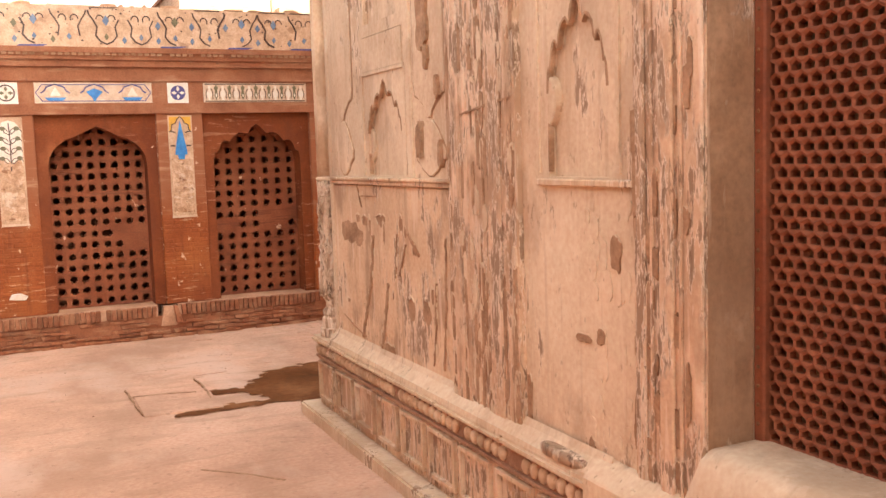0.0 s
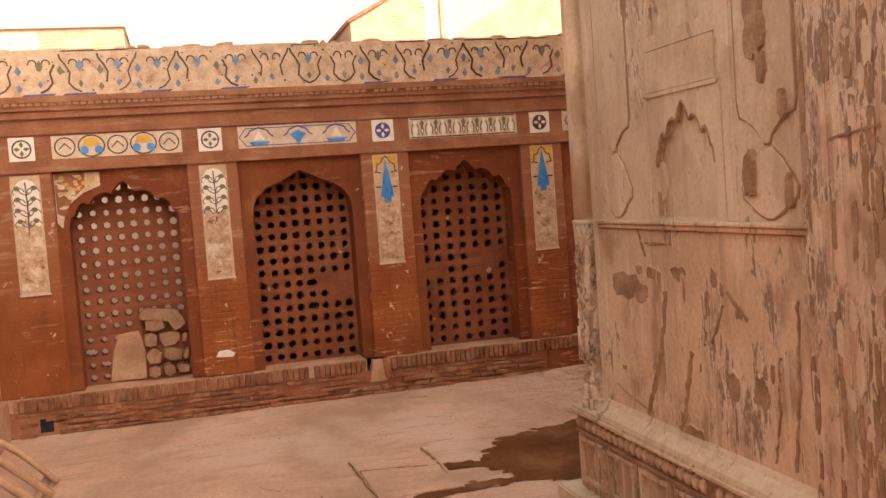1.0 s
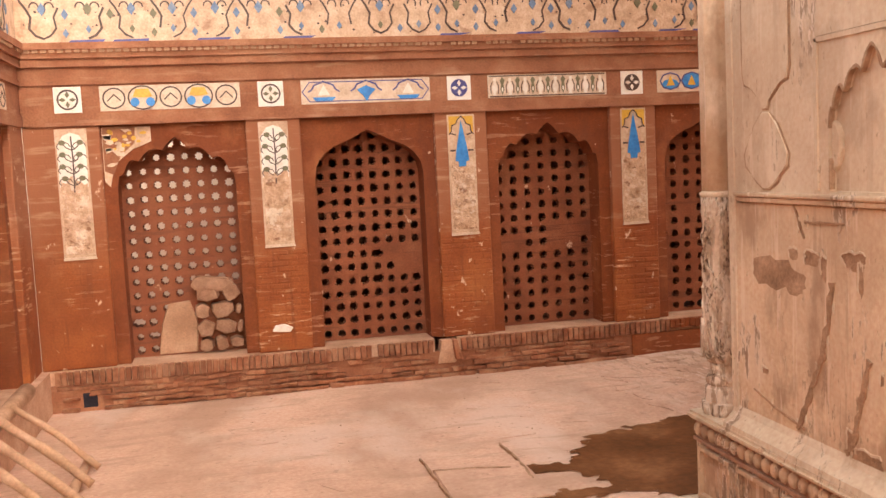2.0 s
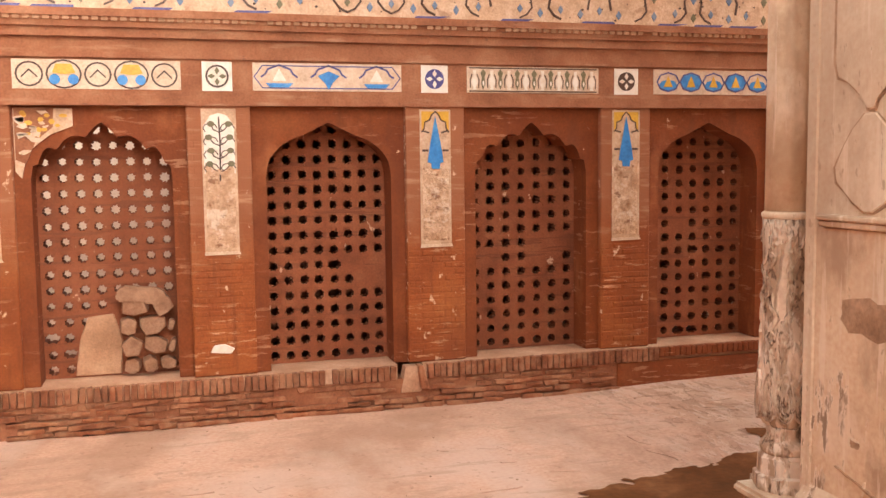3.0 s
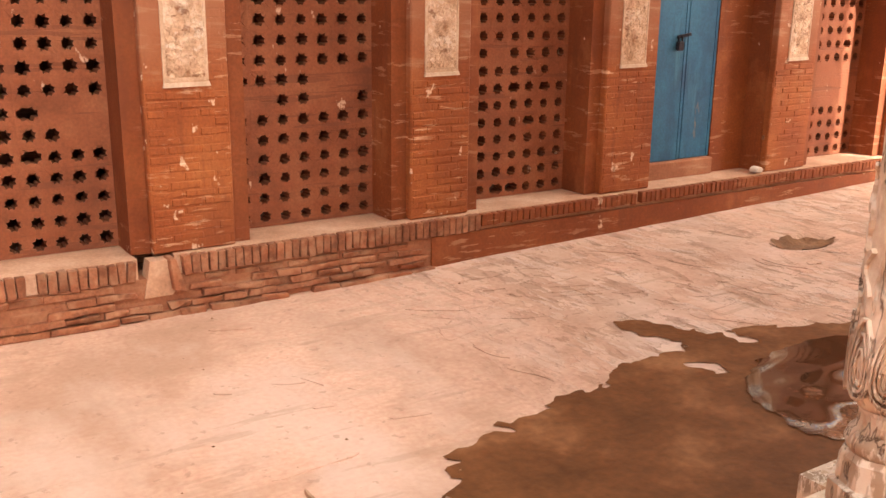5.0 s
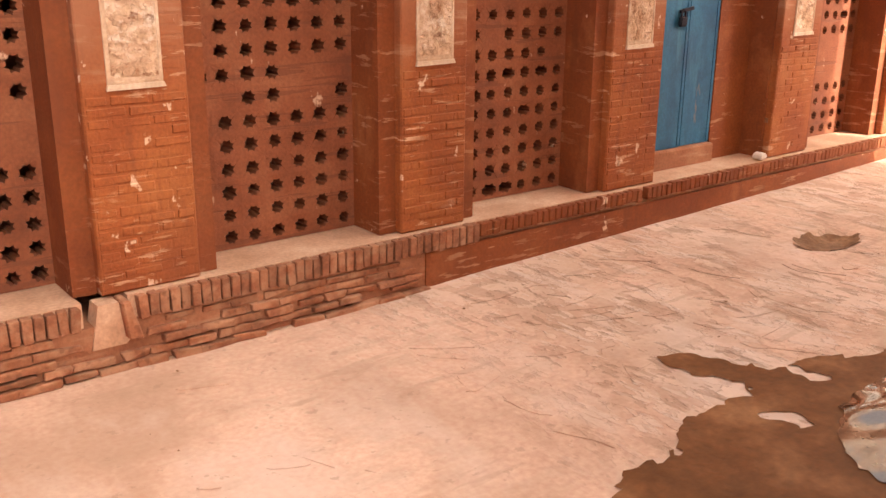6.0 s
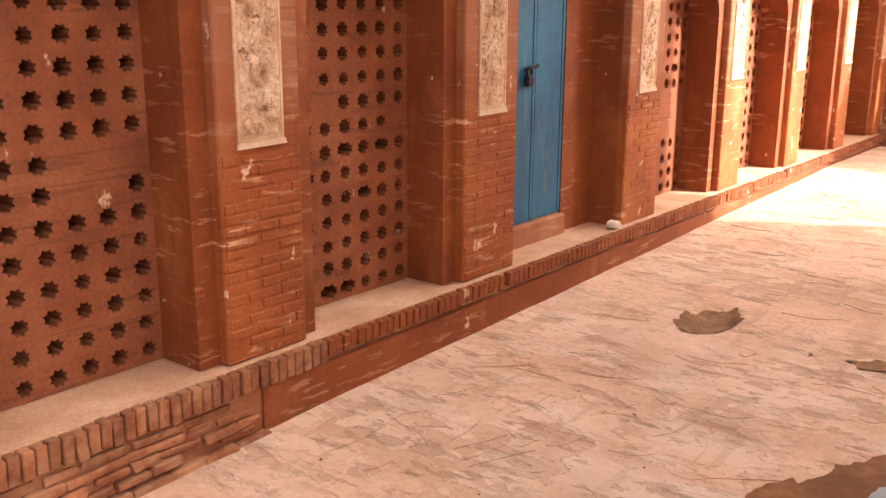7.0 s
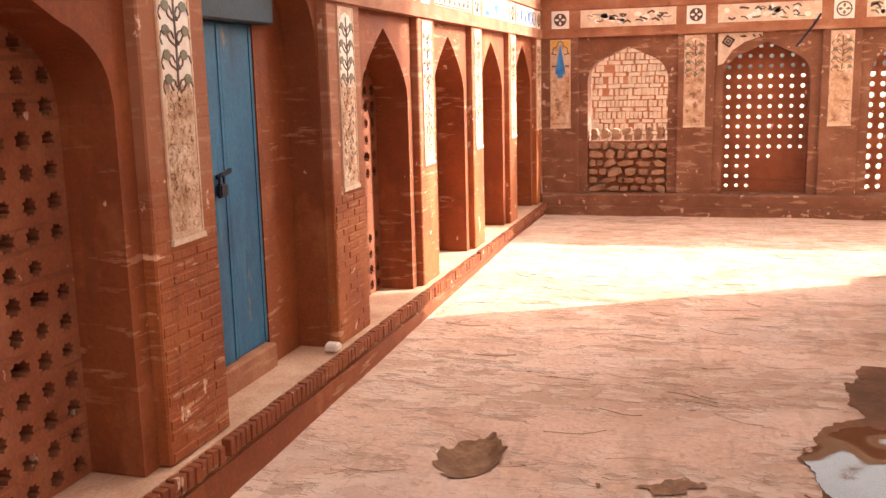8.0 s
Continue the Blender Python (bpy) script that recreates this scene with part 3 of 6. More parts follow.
    part("blue_motif" if style not in ("ewers", "faded") else "green_motif", body, mats[1], tile)
    part("pale_motif" if style != "rounds" else "yellow_motif", pale, mats[2], tile)
    return tile


def square_tile(wall, uc, dark):
    bm = B()
    box(bm, uc - 0.105, uc + 0.105, -0.004, 0.03, 2.405, 2.612)
    tile = part("rosette_tile", bm, TILE_WHITE, wall, "square cream tile with a four-petalled rosette")
    ring, petals = B(), B()
    c = disc(uc, 2.509, 0.075, 0.075, 16)
    if dark:
        prism(ring, c, -0.008, 0)
    else:
        ribbon(ring, c + c[:1], 0.013, -0.008, 0)
    for k in range(4):
        a = k * math.pi / 2
        p = [(uc + math.cos(a + o) * r, 2.509 + math.sin(a + o) * r) for r, o in ((0.012, 0), (0.042, -0.42), (0.068, 0), (0.042, 0.42))]
        prism(petals, p, -0.011, 0)
    part("disc", ring, dark or TILE_DARK, tile)
    part("petals", petals, TILE_WHITE if dark else TILE_GREEN, tile)
    return tile


def tall_tile(wall, uc, style, z0=1.25, z1=2.28):
    """The upright tile panel on a pilaster."""
    w = 0.122
    bm = B()
    box(bm, uc - w, uc + w, -0.005, 0.03, z0, z1)
    tile = part("pilaster_tile", bm, TILE, wall, "upright glazed tile panel, glaze worn off below")
    rim = B()
    ribbon(rim, [(uc - w + 0.008, z0 + 0.01), (uc + w - 0.008, z0 + 0.01), (uc + w - 0.008, z1 - 0.008), (uc - w + 0.008, z1 - 0.008), (uc - w + 0.008, z0 + 0.01)], 0.012, -0.008, 0)
    part("rim", rim, TILE, tile)
    sill = B()
    prism(sill, [(uc - w - 0.005, z0 - 0.022), (uc + w + 0.01, z0 - 0.018), (uc + w, z0 + 0.004), (uc - w, z0 + 0.002)], -0.014, 0.02)
    part("sill_strip", sill, TILE_CREAM, tile)
    top = z0 + (z1 - z0) * (0.60 if style != "faded" else 0.95)
    bare = B()
    edge = [(uc + w - 0.02 - k * (2 * w - 0.04) / 8, top + random.uniform(-0.05, 0.04)) for k in range(9)]
    prism(bare, [(uc - w + 0.02, z0 + 0.03), (uc + w - 0.02, z0 + 0.03)] + edge, -0.0065, 0)
    part("bare_bedding", bare, TILE_WORN, tile)
    worn = B()
    for k in range(110):
        z = random.uniform(z0 + 0.04, top - 0.03)
        u = uc + random.uniform(-w + 0.04, w - 0.04)
        r = random.uniform(0.006, 0.024)
        shape = [(x + random.uniform(-0.4, 0.4) * r, y + random.uniform(-0.4, 0.4) * r) for x, y in disc(u, z, r, r * 0.7, 6, random.random())]
        prism(worn, shape, -0.0065 - random.uniform(0.002, 0.008), 0)
    part("worn_relief", worn, TILE_WORN, tile)
    lines, fill, second = B(), B(), B()
    if style == "cypress":
        zt = z1 - 0.06
        cusp = [(0.108, zt - 0.11), (0.088, zt - 0.085), (0.082, zt - 0.035), (0.045, zt - 0.02), (0.03, zt + 0.018), (0.0, zt + 0.045)]
        for s in (-1, 1):
            corner = [(uc - s * p, q) for p, q in cusp] + [(uc - s * 0.108, zt + 0.046)]
            prism(second, corner if s > 0 else corner[::-1], -0.007, 0)
            ribbon(lines, [(uc - s * p, q) for p, q in cusp], 0.009, -0.010, 0)
        prism(fill, [(uc - 0.03, zt - 0.39), (uc + 0.03, zt - 0.39), (uc + 0.035, zt - 0.345), (uc + 0.062, zt - 0.34), (uc + 0.05, zt - 0.25), (uc + 0.025, zt - 0.12), (uc, zt + 0.01), (uc - 0.025, zt - 0.12), (uc - 0.05, zt - 0.25), (uc - 0.062, zt - 0.34), (uc - 0.035, zt - 0.345)], -0.012, 0)
        ribbon(lines, [(uc - 0.10, zt - 0.10), (uc - 0.05, zt - 0.115)], 0.012, -0.009, 0)
        ribbon(lines, [(uc + 0.10, zt - 0.10), (uc + 0.05, zt - 0.115)], 0.012, -0.009, 0)
        for s in (-1, 1):
            ribbon(lines, [(uc + s * 0.06, zt - 0.25), (uc + s * 0.10, zt - 0.25)], 0.016, -0.009, 0)
        mats = (TILE_DARK, TILE_BLUE, TILE_YELLOW)
    else:
        zt = z1 - 0.03
        low = z0 + (z1 - z0) * 0.55
        prism(second, [(uc - 0.112, low), (uc + 0.112, low), (uc + 0.112, zt - 0.10), (uc + 0.06, zt - 0.02), (uc, zt), (uc - 0.06, zt - 0.02), (uc - 0.112, zt - 0.10)], -0.006, 0)
        ribbon(lines, [(uc, low - 0.05), (uc + 0.006, (low + zt) / 2), (uc, zt - 0.03)], 0.011, -0.009, 0)
        for k in range(4):
            z = low + 0.01 + k * 0.095
            for s in (-1, 1):
                end = (uc + s * random.uniform(0.055, 0.085), z + 0.06)
                ribbon(lines, [(uc, z), (uc + s * 0.04, z + 0.02), end], 0.008, -0.009, 0)
                prism(fill, disc(end[0], end[1], 0.027, 0.022, 7, random.random()), -0.010, 0)
                ring = disc(uc + s * 0.06, z + 0.03, 0.05, 0.035, 8)
                ribbon(lines, ring[:6], 0.007, -0.009, 0)
        mats = (TILE_DARK, TILE_GREEN, TILE_WHITE)
    part("stem" if style != "cypress" else "outline", lines, mats[0], tile)
    part("flower" if style != "cypress" else "cypress", fill, mats[1], tile)
    part("glaze", second, mats[2], tile)
    return tile


def pilaster(wall, u0, u1, mat=None):
    bm = B()
    box(bm, u0, u1, 0.0, DEEP + 0.1, LEDGE, RECESS + 0.02)
    bevel(bm, 0.008, 1)
    return part("pilaster", bm, mat or PILASTER, wall)


def upper_band(wall, u0, u1, gap=None):
    """The beam with tile friezes, dentils, cornice and the painted parapet above the bays."""
    for a, b in ((u0, u1),) if gap is None else ((u0, gap[0]), (gap[1], u1)):
        bm = B()
        box(bm, a, b, 0.0, 0.5, RECESS, 2.765)
        box(bm, a, b, -0.018, 0.0, 2.30, 2.395)
        box(bm, a, b, -0.018, 0.0, 2.625, 2.66)
        part("beam", bm, BROWN, wall)
    bm = B()
    box(bm, u0, u1, -0.03, 0.5, 2.765, 2.83)
    part("architrave", bm, BROWN, wall)
    co = B()
    box(co, u0, u1, -0.05, 0.4, 2.83, 2.872)
    box(co, u0, u1, -0.052, 0.3, 2.872, 2.897)
    box(co, u0, u1, -0.075, 0.4, 2.897, 2.95)
    part("cornice", co, BROWN, wall)
    de = B()
    k = int((u1 - u0) / 0.062)
    for i in range(k):
        u = u0 + (i + 0.5) * (u1 - u0) / k
        if random.random() > 0.06:
            prism(de, [(u - 0.02, 2.872), (u + 0.018, 2.872), (u + 0.024, 2.885), (u + 0.018, 2.897), (u - 0.02, 2.897)], -0.066, 0.3)
    part("dentil_row", de, MORTAR, wall)
    pa = B()
    n = int((u1 - u0) / 0.4)
    for i in range(n):
        a, b = u0 + (u1 - u0) * i / n, u0 + (u1 - u0) * (i + 1) / n
        box(pa, a, b, -0.02, 0.35, 2.95, TOP - random.uniform(0.0, 0.02))
    part("parapet", pa, TILE, wall, "parapet with worn painted scrolls")


def scrolls(wall, u0, u1):
    """Scrolling vines with blue buds along the parapet."""
    vine, bud, violet, grey = B(), B(), B(), B()
    step, z0, z1 = 0.335, 2.975, 3.33
    zc = (z0 + z1) / 2
    n = int((u1 - u0) / step)
    for i in range(n):
        c = u0 + step * (i + 0.5) + random.uniform(-0.015, 0.015)
        bell = [(0.0, z0 + 0.01), (0.055, z0 + 0.035), (0.10, z0 + 0.09), (0.085, zc), (0.12, zc + 0.07), (0.155, zc + 0.12), (0.165, z1 - 0.02)]
        for s in (-1, 1):
            if random.random() > 0.2:
                a, b = random.choice(((0, 7), (0, 7), (0, 5), (2, 7)))
                ribbon(vine, [(c + s * p, q) for p, q in bell][a:b], random.uniform(0.012, 0.019), -0.026, 0)
            curl = [(c + s * (0.055 + 0.035 * math.cos(t)), zc + 0.075 + 0.04 * math.sin(t)) for t in [0.6 * k for k in range(7)]]
            ribbon(vine, curl, 0.011, -0.0255, 0)
        for o, zz, r in ((0.0, zc + 0.06, 0.034), (step / 2, zc + 0.02, 0.028), (0.0, z0 + 0.08, 0.022), (step / 2, z0 + 0.05, 0.024)):
            if random.random() > 0.18:
                target = bud if random.random() > 0.35 else grey
                prism(target, [(c + o, zz - 1.5 * r), (c + o + r, zz), (c + o, zz + 1.6 * r), (c + o - r, zz)], -0.027, 0)
        for k in range(6):
            r = random.uniform(0.005, 0.012)
            prism(vine, disc(c + random.uniform(-0.16, 0.16), random.uniform(z0, z1), r, r * 0.8, 6), -0.025, 0)
        if random.random() > 0.4:
            prism(violet, [(c - 0.16, 2.956), (c + random.uniform(0, 0.16), 2.956), (c + 0.12, 2.976), (c - 0.14, 2.972)], -0.024, 0)
        if random.random() > 0.4:
            prism(vine, [(c - 0.16, z1 + 0.005), (c + random.uniform(0.02, 0.16), z1 + 0.005), (c + 0.12, z1 + 0.018), (c - 0.14, z1 + 0.015)], -0.024, 0)
    part("vine_scroll", vine, TILE_DARK, wall)
    part("blue_bud", bud, DUSTY_BLUE, wall)
    part("grey_bud", grey, TILE_GREEN, wall)
    part("violet_border", violet, TILE_NAVY, wall)


# ---- the courtyard's walls ----
XL, XR = 0.13, 15.0
ID = Matrix.Identity(4)
BAYS = [1.283, 2.883, 4.499, 6.087, 7.80, 9.53, 11.09, 12.60, 14.10]
KINDS = ["cusped", "ogee", "cusped", "ogee", "ogee", "pointed", "pointed", "pointed", "pointed"]
FRIEZE = ["rounds", "vases", "ewers", "stars", "rounds", "vases", "ewers", "vases", "stars"]

wall_a = holder("wall_north", ID, "long arcaded wall of red limewashed brick with tile friezes", "wall", kind="structure")
for i, (u, k) in enumerate(zip(BAYS, KINDS)):
    if i == 4:
        arch_bay(wall_a, u, k, 0.63, 0.24, 0.654, 1.98, 2.66, 2.766)
    else:
        arch_bay(wall_a, u, k)
edges = [XL] + [v for u in BAYS for v in (u - FRAME, u + FRAME)] + [XR]
edges[9], edges[10] = 7.146, 8.454          # the doorway's jambs
PIL = [(edges[2 * i], edges[2 * i + 1]) for i in range(10)]
STYLES = ["flower", "flower", "cypress", "cypress", "flower", "flower", "flower", "faded", "faded", "faded"]
for i, (a, b) in enumerate(PIL):
    pilaster(wall_a, a, b)
    c = (a + b) / 2 if 0 < i < 9 else (0.49 if i == 0 else XR - 0.2)
    if i == 5:
        c = 8.72
    tall_tile(wall_a, c, STYLES[i])
    square_tile(wall_a, c, {2: TILE_NAVY, 3: TILE_DARK, 4: TILE_DARK}.get(i))
for i, u in enumerate(BAYS):
    if i != 4:
        long_tile(wall_a, u, FRIEZE[i], 1.1)
upper_band(wall_a, XL, XR, (7.146, 8.454))
scrolls(wall_a, XL + 0.05, XR - 0.05)
backing = B()
for a, b in PIL:
    box(backing, a + 0.01, b - 0.01, DEEP + 0.1, 0.52, 0.0, RECESS + 0.3)
part("wall_core", backing, BROWN, wall_a)
pierced_screen(wall_a, BAYS[0], shut={(c, r) for c in range(2, 8) for r in range(0, 3)} | {(c, r) for c in (4, 5, 6, 7) for r in (3, 4)} | {(3, 3)}, broken={(0, 2), (1, 1)}, hole=0.038, thick=0.14)
pierced_screen(wall_a, BAYS[1], shut={(5, 6), (6, 6), (7, 6), (6, 5), (7, 5)}, broken={(4, 6), (4, 4)})
pierced_screen(wall_a, BAYS[2], shut={(4, 7), (5, 7), (6, 7), (0, 6), (1, 6), (4, 6), (5, 6)}, broken={(0, 7)}, cols=7)
pierced_screen(wall_a, BAYS[3], cols=7, shut={(6, 7), (2, 8)}, broken={(2, 0), (3, 0), (4, 4), (1, 5), (3, 6), (0, 6), (5, 6)})
pierced_screen(wall_a, BAYS[5], cols=7, shut={(c, r) for c in range(7) for r in (4, 5, 6)}, broken={(1, 0), (5, 8)})
for u in BAYS[6:]:
    pierced_screen(wall_a, u, cols=7)

# the ledge along the wall's foot
GAP = (3.36, 3.56)
ledge = B()
for a, b in ((XL, GAP[0]), (GAP[1], XR)):
    box(ledge, a, b, -0.03, DEEP + 0.12, 0.22, LEDGE - 0.004)
part("ledge_core", ledge, SILL, wall_a, "dusty plastered ledge top")
low = B()
box(low, XL, XR, -0.045, 0.3, -0.05, 0.225)
part("plinth_core", low, BROWN, wall_a)

# ---- the east wall ----
wall_f = holder("wall_east", Matrix.Translation((XR, 0, 0)) @ pose(0, 0, 0, 0, 0, -90), "arcaded red brick wall with faded tile panels", "wall", kind="structure")
F_BAYS = [1.02, 2.58, 4.14, 5.70]
for i, u in enumerate(F_BAYS):
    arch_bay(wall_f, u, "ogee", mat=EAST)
    long_tile(wall_f, u, "faded")
f_edges = [0.0] + [v for u in F_BAYS for v in (u - FRAME, u + FRAME)] + [14.0]
for i in range(5):
    a, b = f_edges[2 * i], f_edges[2 * i + 1]
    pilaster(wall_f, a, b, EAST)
    c = (0.23, 1.79, 3.36, 4.92, 6.5)[i]
    tall_tile(wall_f, c, "cypress" if i == 0 else "faded")
    square_tile(wall_f, c, TILE_DARK if i < 2 else None)
upper_band(wall_f, 0.0, 14.0)
pierced_screen(wall_f, F_BAYS[1], shut={(c, r) for c in range(3, 8) for r in range(0, 4)} | {(5, 4), (6, 4), (7, 4)}, hole=0.028)
for u in F_BAYS[2:]:
    pierced_screen(wall_f, u)
bm = B()
box(bm, 0.0, 14.0, -0.10, DEEP + 0.12, 0.0, 0.45)
bevel(bm, 0.015, 1)
box(bm, 0.0, 14.0, -0.14, 0.0, 0.0, 0.30)
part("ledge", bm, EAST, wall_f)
bm = B()
for i in range(5):
    box(bm, f_edges[2 * i] + 0.01, f_edges[2 * i + 1] - 0.01, DEEP + 0.1, 0.5, 0, RECESS + 0.3)
part("wall_core", bm, BROWN, wall_f)

# ---- the west wall ----
wall_w = holder("wall_west", Matrix.Translation((XL, 0, 0)) @ pose(0, 0, 0, 0, 0, 90), "arcaded red brick wall beside the stacked poles", "wall", kind="structure")
W_BAYS = [-1.02, -2.62]
for u in W_BAYS:
    arch_bay(wall_w, u, "cusped")
    long_tile(wall_w, u, "rounds")
    pierced_screen(wall_w, u)
w_edges = [-14.0] + [v for u in W_BAYS[::-1] for v in (u - FRAME, u + FRAME)] + [0.0]
for i in range(3):
    a, b = w_edges[2 * i], w_edges[2 * i + 1]
    pilaster(wall_w, a, b)
    if i == 1:
        tall_tile(wall_w, (a + b) / 2, "flower")
        square_tile(wall_w, (a + b) / 2, None)
upper_band(wall_w, -14.0, 0.0)
scrolls(wall_w, -6.0, -0.1)
bm = B()
box(bm, -14.0, 0.0, -0.06, DEEP + 0.12, 0.0, LEDGE)
part("ledge", bm, SILL, wall_w)
bm = B()
for i in range(3):
    box(bm, w_edges[2 * i] + 0.01, w_edges[2 * i + 1] - 0.01, DEEP + 0.1, 0.5, 0, RECESS + 0.3)
box(bm, -14.0, 0.5, 0.9, 1.0, 0, 3.0)
part("wall_core", bm, BROWN, wall_w)

bm = B()
box(bm, XL - 0.5, XR + 0.5, -14.4, -14.0, 0, TOP)
tagged(part("wall_south", bm, RED), "plain red limewashed closing wall", "wall", kind="structure")


# ---- ground ----
def ground_height(x, y):
    z = 0.022 * max(0.0, min(9.0, x - 4.0))
    if XL < x < XR and -14 < y < 0:
        z += 0.012 * (noise.noise((x * 0.9, y * 1.3, 0.3))) + 0.006 * noise.noise((x * 4.1, y * 5.2, 1.7))
        k = max(0.0, 1 - math.hypot((x - 7.70) / 0.30, (y + 0.97) / 0.17))
        z -= 0.06 * min(1.0, k * 2.2)
    return z


gx = sorted([-400, -60, -12, -3, 0] + [0.08 * i for i in range(1, 195)] + [16.5, 20, 40, 90, 450] + [7.31 + 0.02 * i for i in range(38)])
gy = sorted([-400, -60, -20, -14.5] + [-14 + 0.25 * i for i in range(1, 33)] + [-6 + 0.08 * i for i in range(1, 76)] + [0.6, 2, 6, 14, 30, 90, 450] + [-1.27 + 0.02 * i for i in range(30)])
verts = [(x, y, ground_height(x, y)) for y in gy for x in gx]
nx = len(gx)
faces = [(j * nx + i, j * nx + i + 1, (j + 1) * nx + i + 1, (j + 1) * nx + i) for j in range(len(gy) - 1) for i in range(nx - 1)]
me = bpy.data.meshes.new("ground")
me.from_pydata(verts, [], faces)
me.polygons.foreach_set("use_smooth", [True] * len(faces))
me.materials.append(FLOOR)
tagged(new("ground", me), "worn pinkish plastered courtyard floor with cracks and dust", "ground", kind="structure")

# ---- rooms and yards behind the walls ----
bm = B()
box(bm, 2.15, XR, 3.0, 3.2, 0, 3.0)
box(bm, 2.05, 2.15, 0.53, 3.2, 0, 3.0)
box(bm, XR - 0.1, XR, 0.53, 3.0, 0, 3.0)
tagged(part("wall_rear_room", bm, BROWN), "plain dim room wall behind the screens", "wall", kind="structure")
bm = B()
box(bm, 2.05, XR, 0.36, 3.2, 3.0, 3.15)
tagged(part("ceiling", bm, MORTAR), "plain roof slab over the room behind the screens", "ceiling", kind="structure")
bm = B()
box(bm, -1.0, 2.05, 2.4, 2.6, 0, 2.6)
tagged(part("wall_rear_yard", bm, PALE), "pale rendered wall in the yard behind", "wall", kind="structure")


# ---- remains in the spandrels ----
random.seed(21)
bed = B()
prism(bed, [(0.725, 1.93), (0.79, 1.90), (0.86, 2.06), (0.97, 2.15), (0.98, 2.285), (0.725, 2.285)], PLATE - 0.012, PLATE + 0.005)
bedding = part("spandrel_bedding", bed, BROWN, wall_a, "remains of tile bedding beside the arch")
for k in range(16):
    u = random.uniform(0.745, 0.95)
    z = random.uniform(max(1.95, 1.95 + (u - 0.78) * 1.3), 2.26)
    r = random.uniform(0.014, 0.03)
    chip = B()
    prism(chip, [(x + random.uniform(-0.4, 0.4) * r, y + random.uniform(-0.4, 0.4) * r) for x, y in disc(u, z, r * 1.3, r * 0.7, 6, random.random())], PLATE - 0.022, PLATE - 0.008)
    part("tile_chip", chip, TILE_CREAM, bedding)
sp = B()
prism(sp, [(2.04, 1.93), (2.10, 1.95), (2.20, 2.10), (2.34, 2.19), (2.52, 2.25), (2.52, 2.29), (2.04, 2.29)], PLATE - 0.010, PLATE + 0.005)
spandrel = part("spandrel_tile", sp, TILE_CREAM, wall_f, "cream tile in the arch spandrel with a dark ring")
sp = B()
ring = disc(2.15, 2.20, 0.062, 0.062, 4, 0.2)
ribbon(sp, ring + ring[:1], 0.022, PLATE - 0.018, PLATE)
ring = disc(2.15, 2.20, 0.025, 0.025, 4, 0.2)
ribbon(sp, ring + ring[:1], 0.016, PLATE - 0.018, PLATE)
for k in range(9):
    u = random.uniform(2.24, 2.50)
    ribbon(sp, [(u, 2.27 - random.uniform(0, 0.02)), (u + 0.02, 2.245)], 0.014, PLATE - 0.016, PLATE)
part("outline", sp, TILE_DARK, spandrel)
bm = B()
ribbon(bm, [(2.88, 2.12), (2.97, 2.24), (3.06, 2.36), (3.12, 2.46)], 0.024, -0.03, -0.004)
part("loose_batten", bm, IRON, wall_f, "dark broken batten hanging over the arch")

# crumbled brick and mortar along the parapet's top edge
random.seed(31)
bm = B()
u = XL + 0.02
while u < XR - 0.3:
    w = random.uniform(0.04, 0.22)
    h = random.uniform(0.004, 0.030) if random.random() > 0.3 else 0.0
    if h:
        prism(bm, [(u, TOP - 0.006), (u + w, TOP - 0.006), (u + w - random.uniform(0, 0.02), TOP + h * random.uniform(0.5, 1)), (u + w * 0.5, TOP + h), (u + random.uniform(0, 0.02), TOP + h * random.uniform(0.4, 1))], random.uniform(-0.012, 0.02), random.uniform(0.06, 0.2))
    u += w + random.uniform(0, 0.08)
part("crumbled_edge", bm, MORTAR, wall_a)
# ---- the tomb: u runs from its corner to the south, d into the building ----
TX, TY, TTOP, TWIDE = 3.975, -4.05, 9.5, 8.03
CAP = 0.57
tomb = holder("tomb", pose(TX, TY, 0), "large tomb with weathered carved lime plaster walls", "building")
T = pose(0, 0, 0, 0, 0, -90)
FOOT = pose(0.125, 0.15, 0, 0, 0, -90)      # the plinth stands a little before the walls
DOOR0, DOOR1 = 3.71, 5.20


def face_part(name, bm, mat, label=""):
    return part(name, bm, mat, tomb, label, T)


def foot_part(name, bm, mat, label=""):
    return part(name, bm, mat, tomb, label, FOOT)


def sunk_panel(bm, u0, u1, z0, z1, a, b, low, high, d0=0.0, d1=0.10, n=56):
    """A slab from u0 to u1 and z0 to z1 with a hole between low(u) and high(u) for u from a to b."""
    box(bm, u0, a, d0, d1, z0, z1)
    box(bm, b, u1, d0, d1, z0, z1)
    us = [a + (b - a) * i / n for i in range(n + 1)]
    lo = [max(z0, min(z1, low(u))) for u in us]
    hi = [max(l, min(z1, high(u))) for u, l in zip(us, lo)]
    for edge, rim, flip in ((lo, z0, False), (hi, z1, True)):
        f = [bm.verts.new((u, d0, z)) for u, z in zip(us, edge)]
        k = [bm.verts.new((u, d1, z)) for u, z in zip(us, edge)]
        r = [bm.verts.new((u, d0, rim)) for u in us]
        for i in range(n):
            q = (r[i], r[i + 1], f[i + 1], f[i])
            bm.faces.new(q[::-1] if flip else q)
            q = (f[i], f[i + 1], k[i + 1], k[i])
            bm.faces.new(q[::-1] if flip else q)


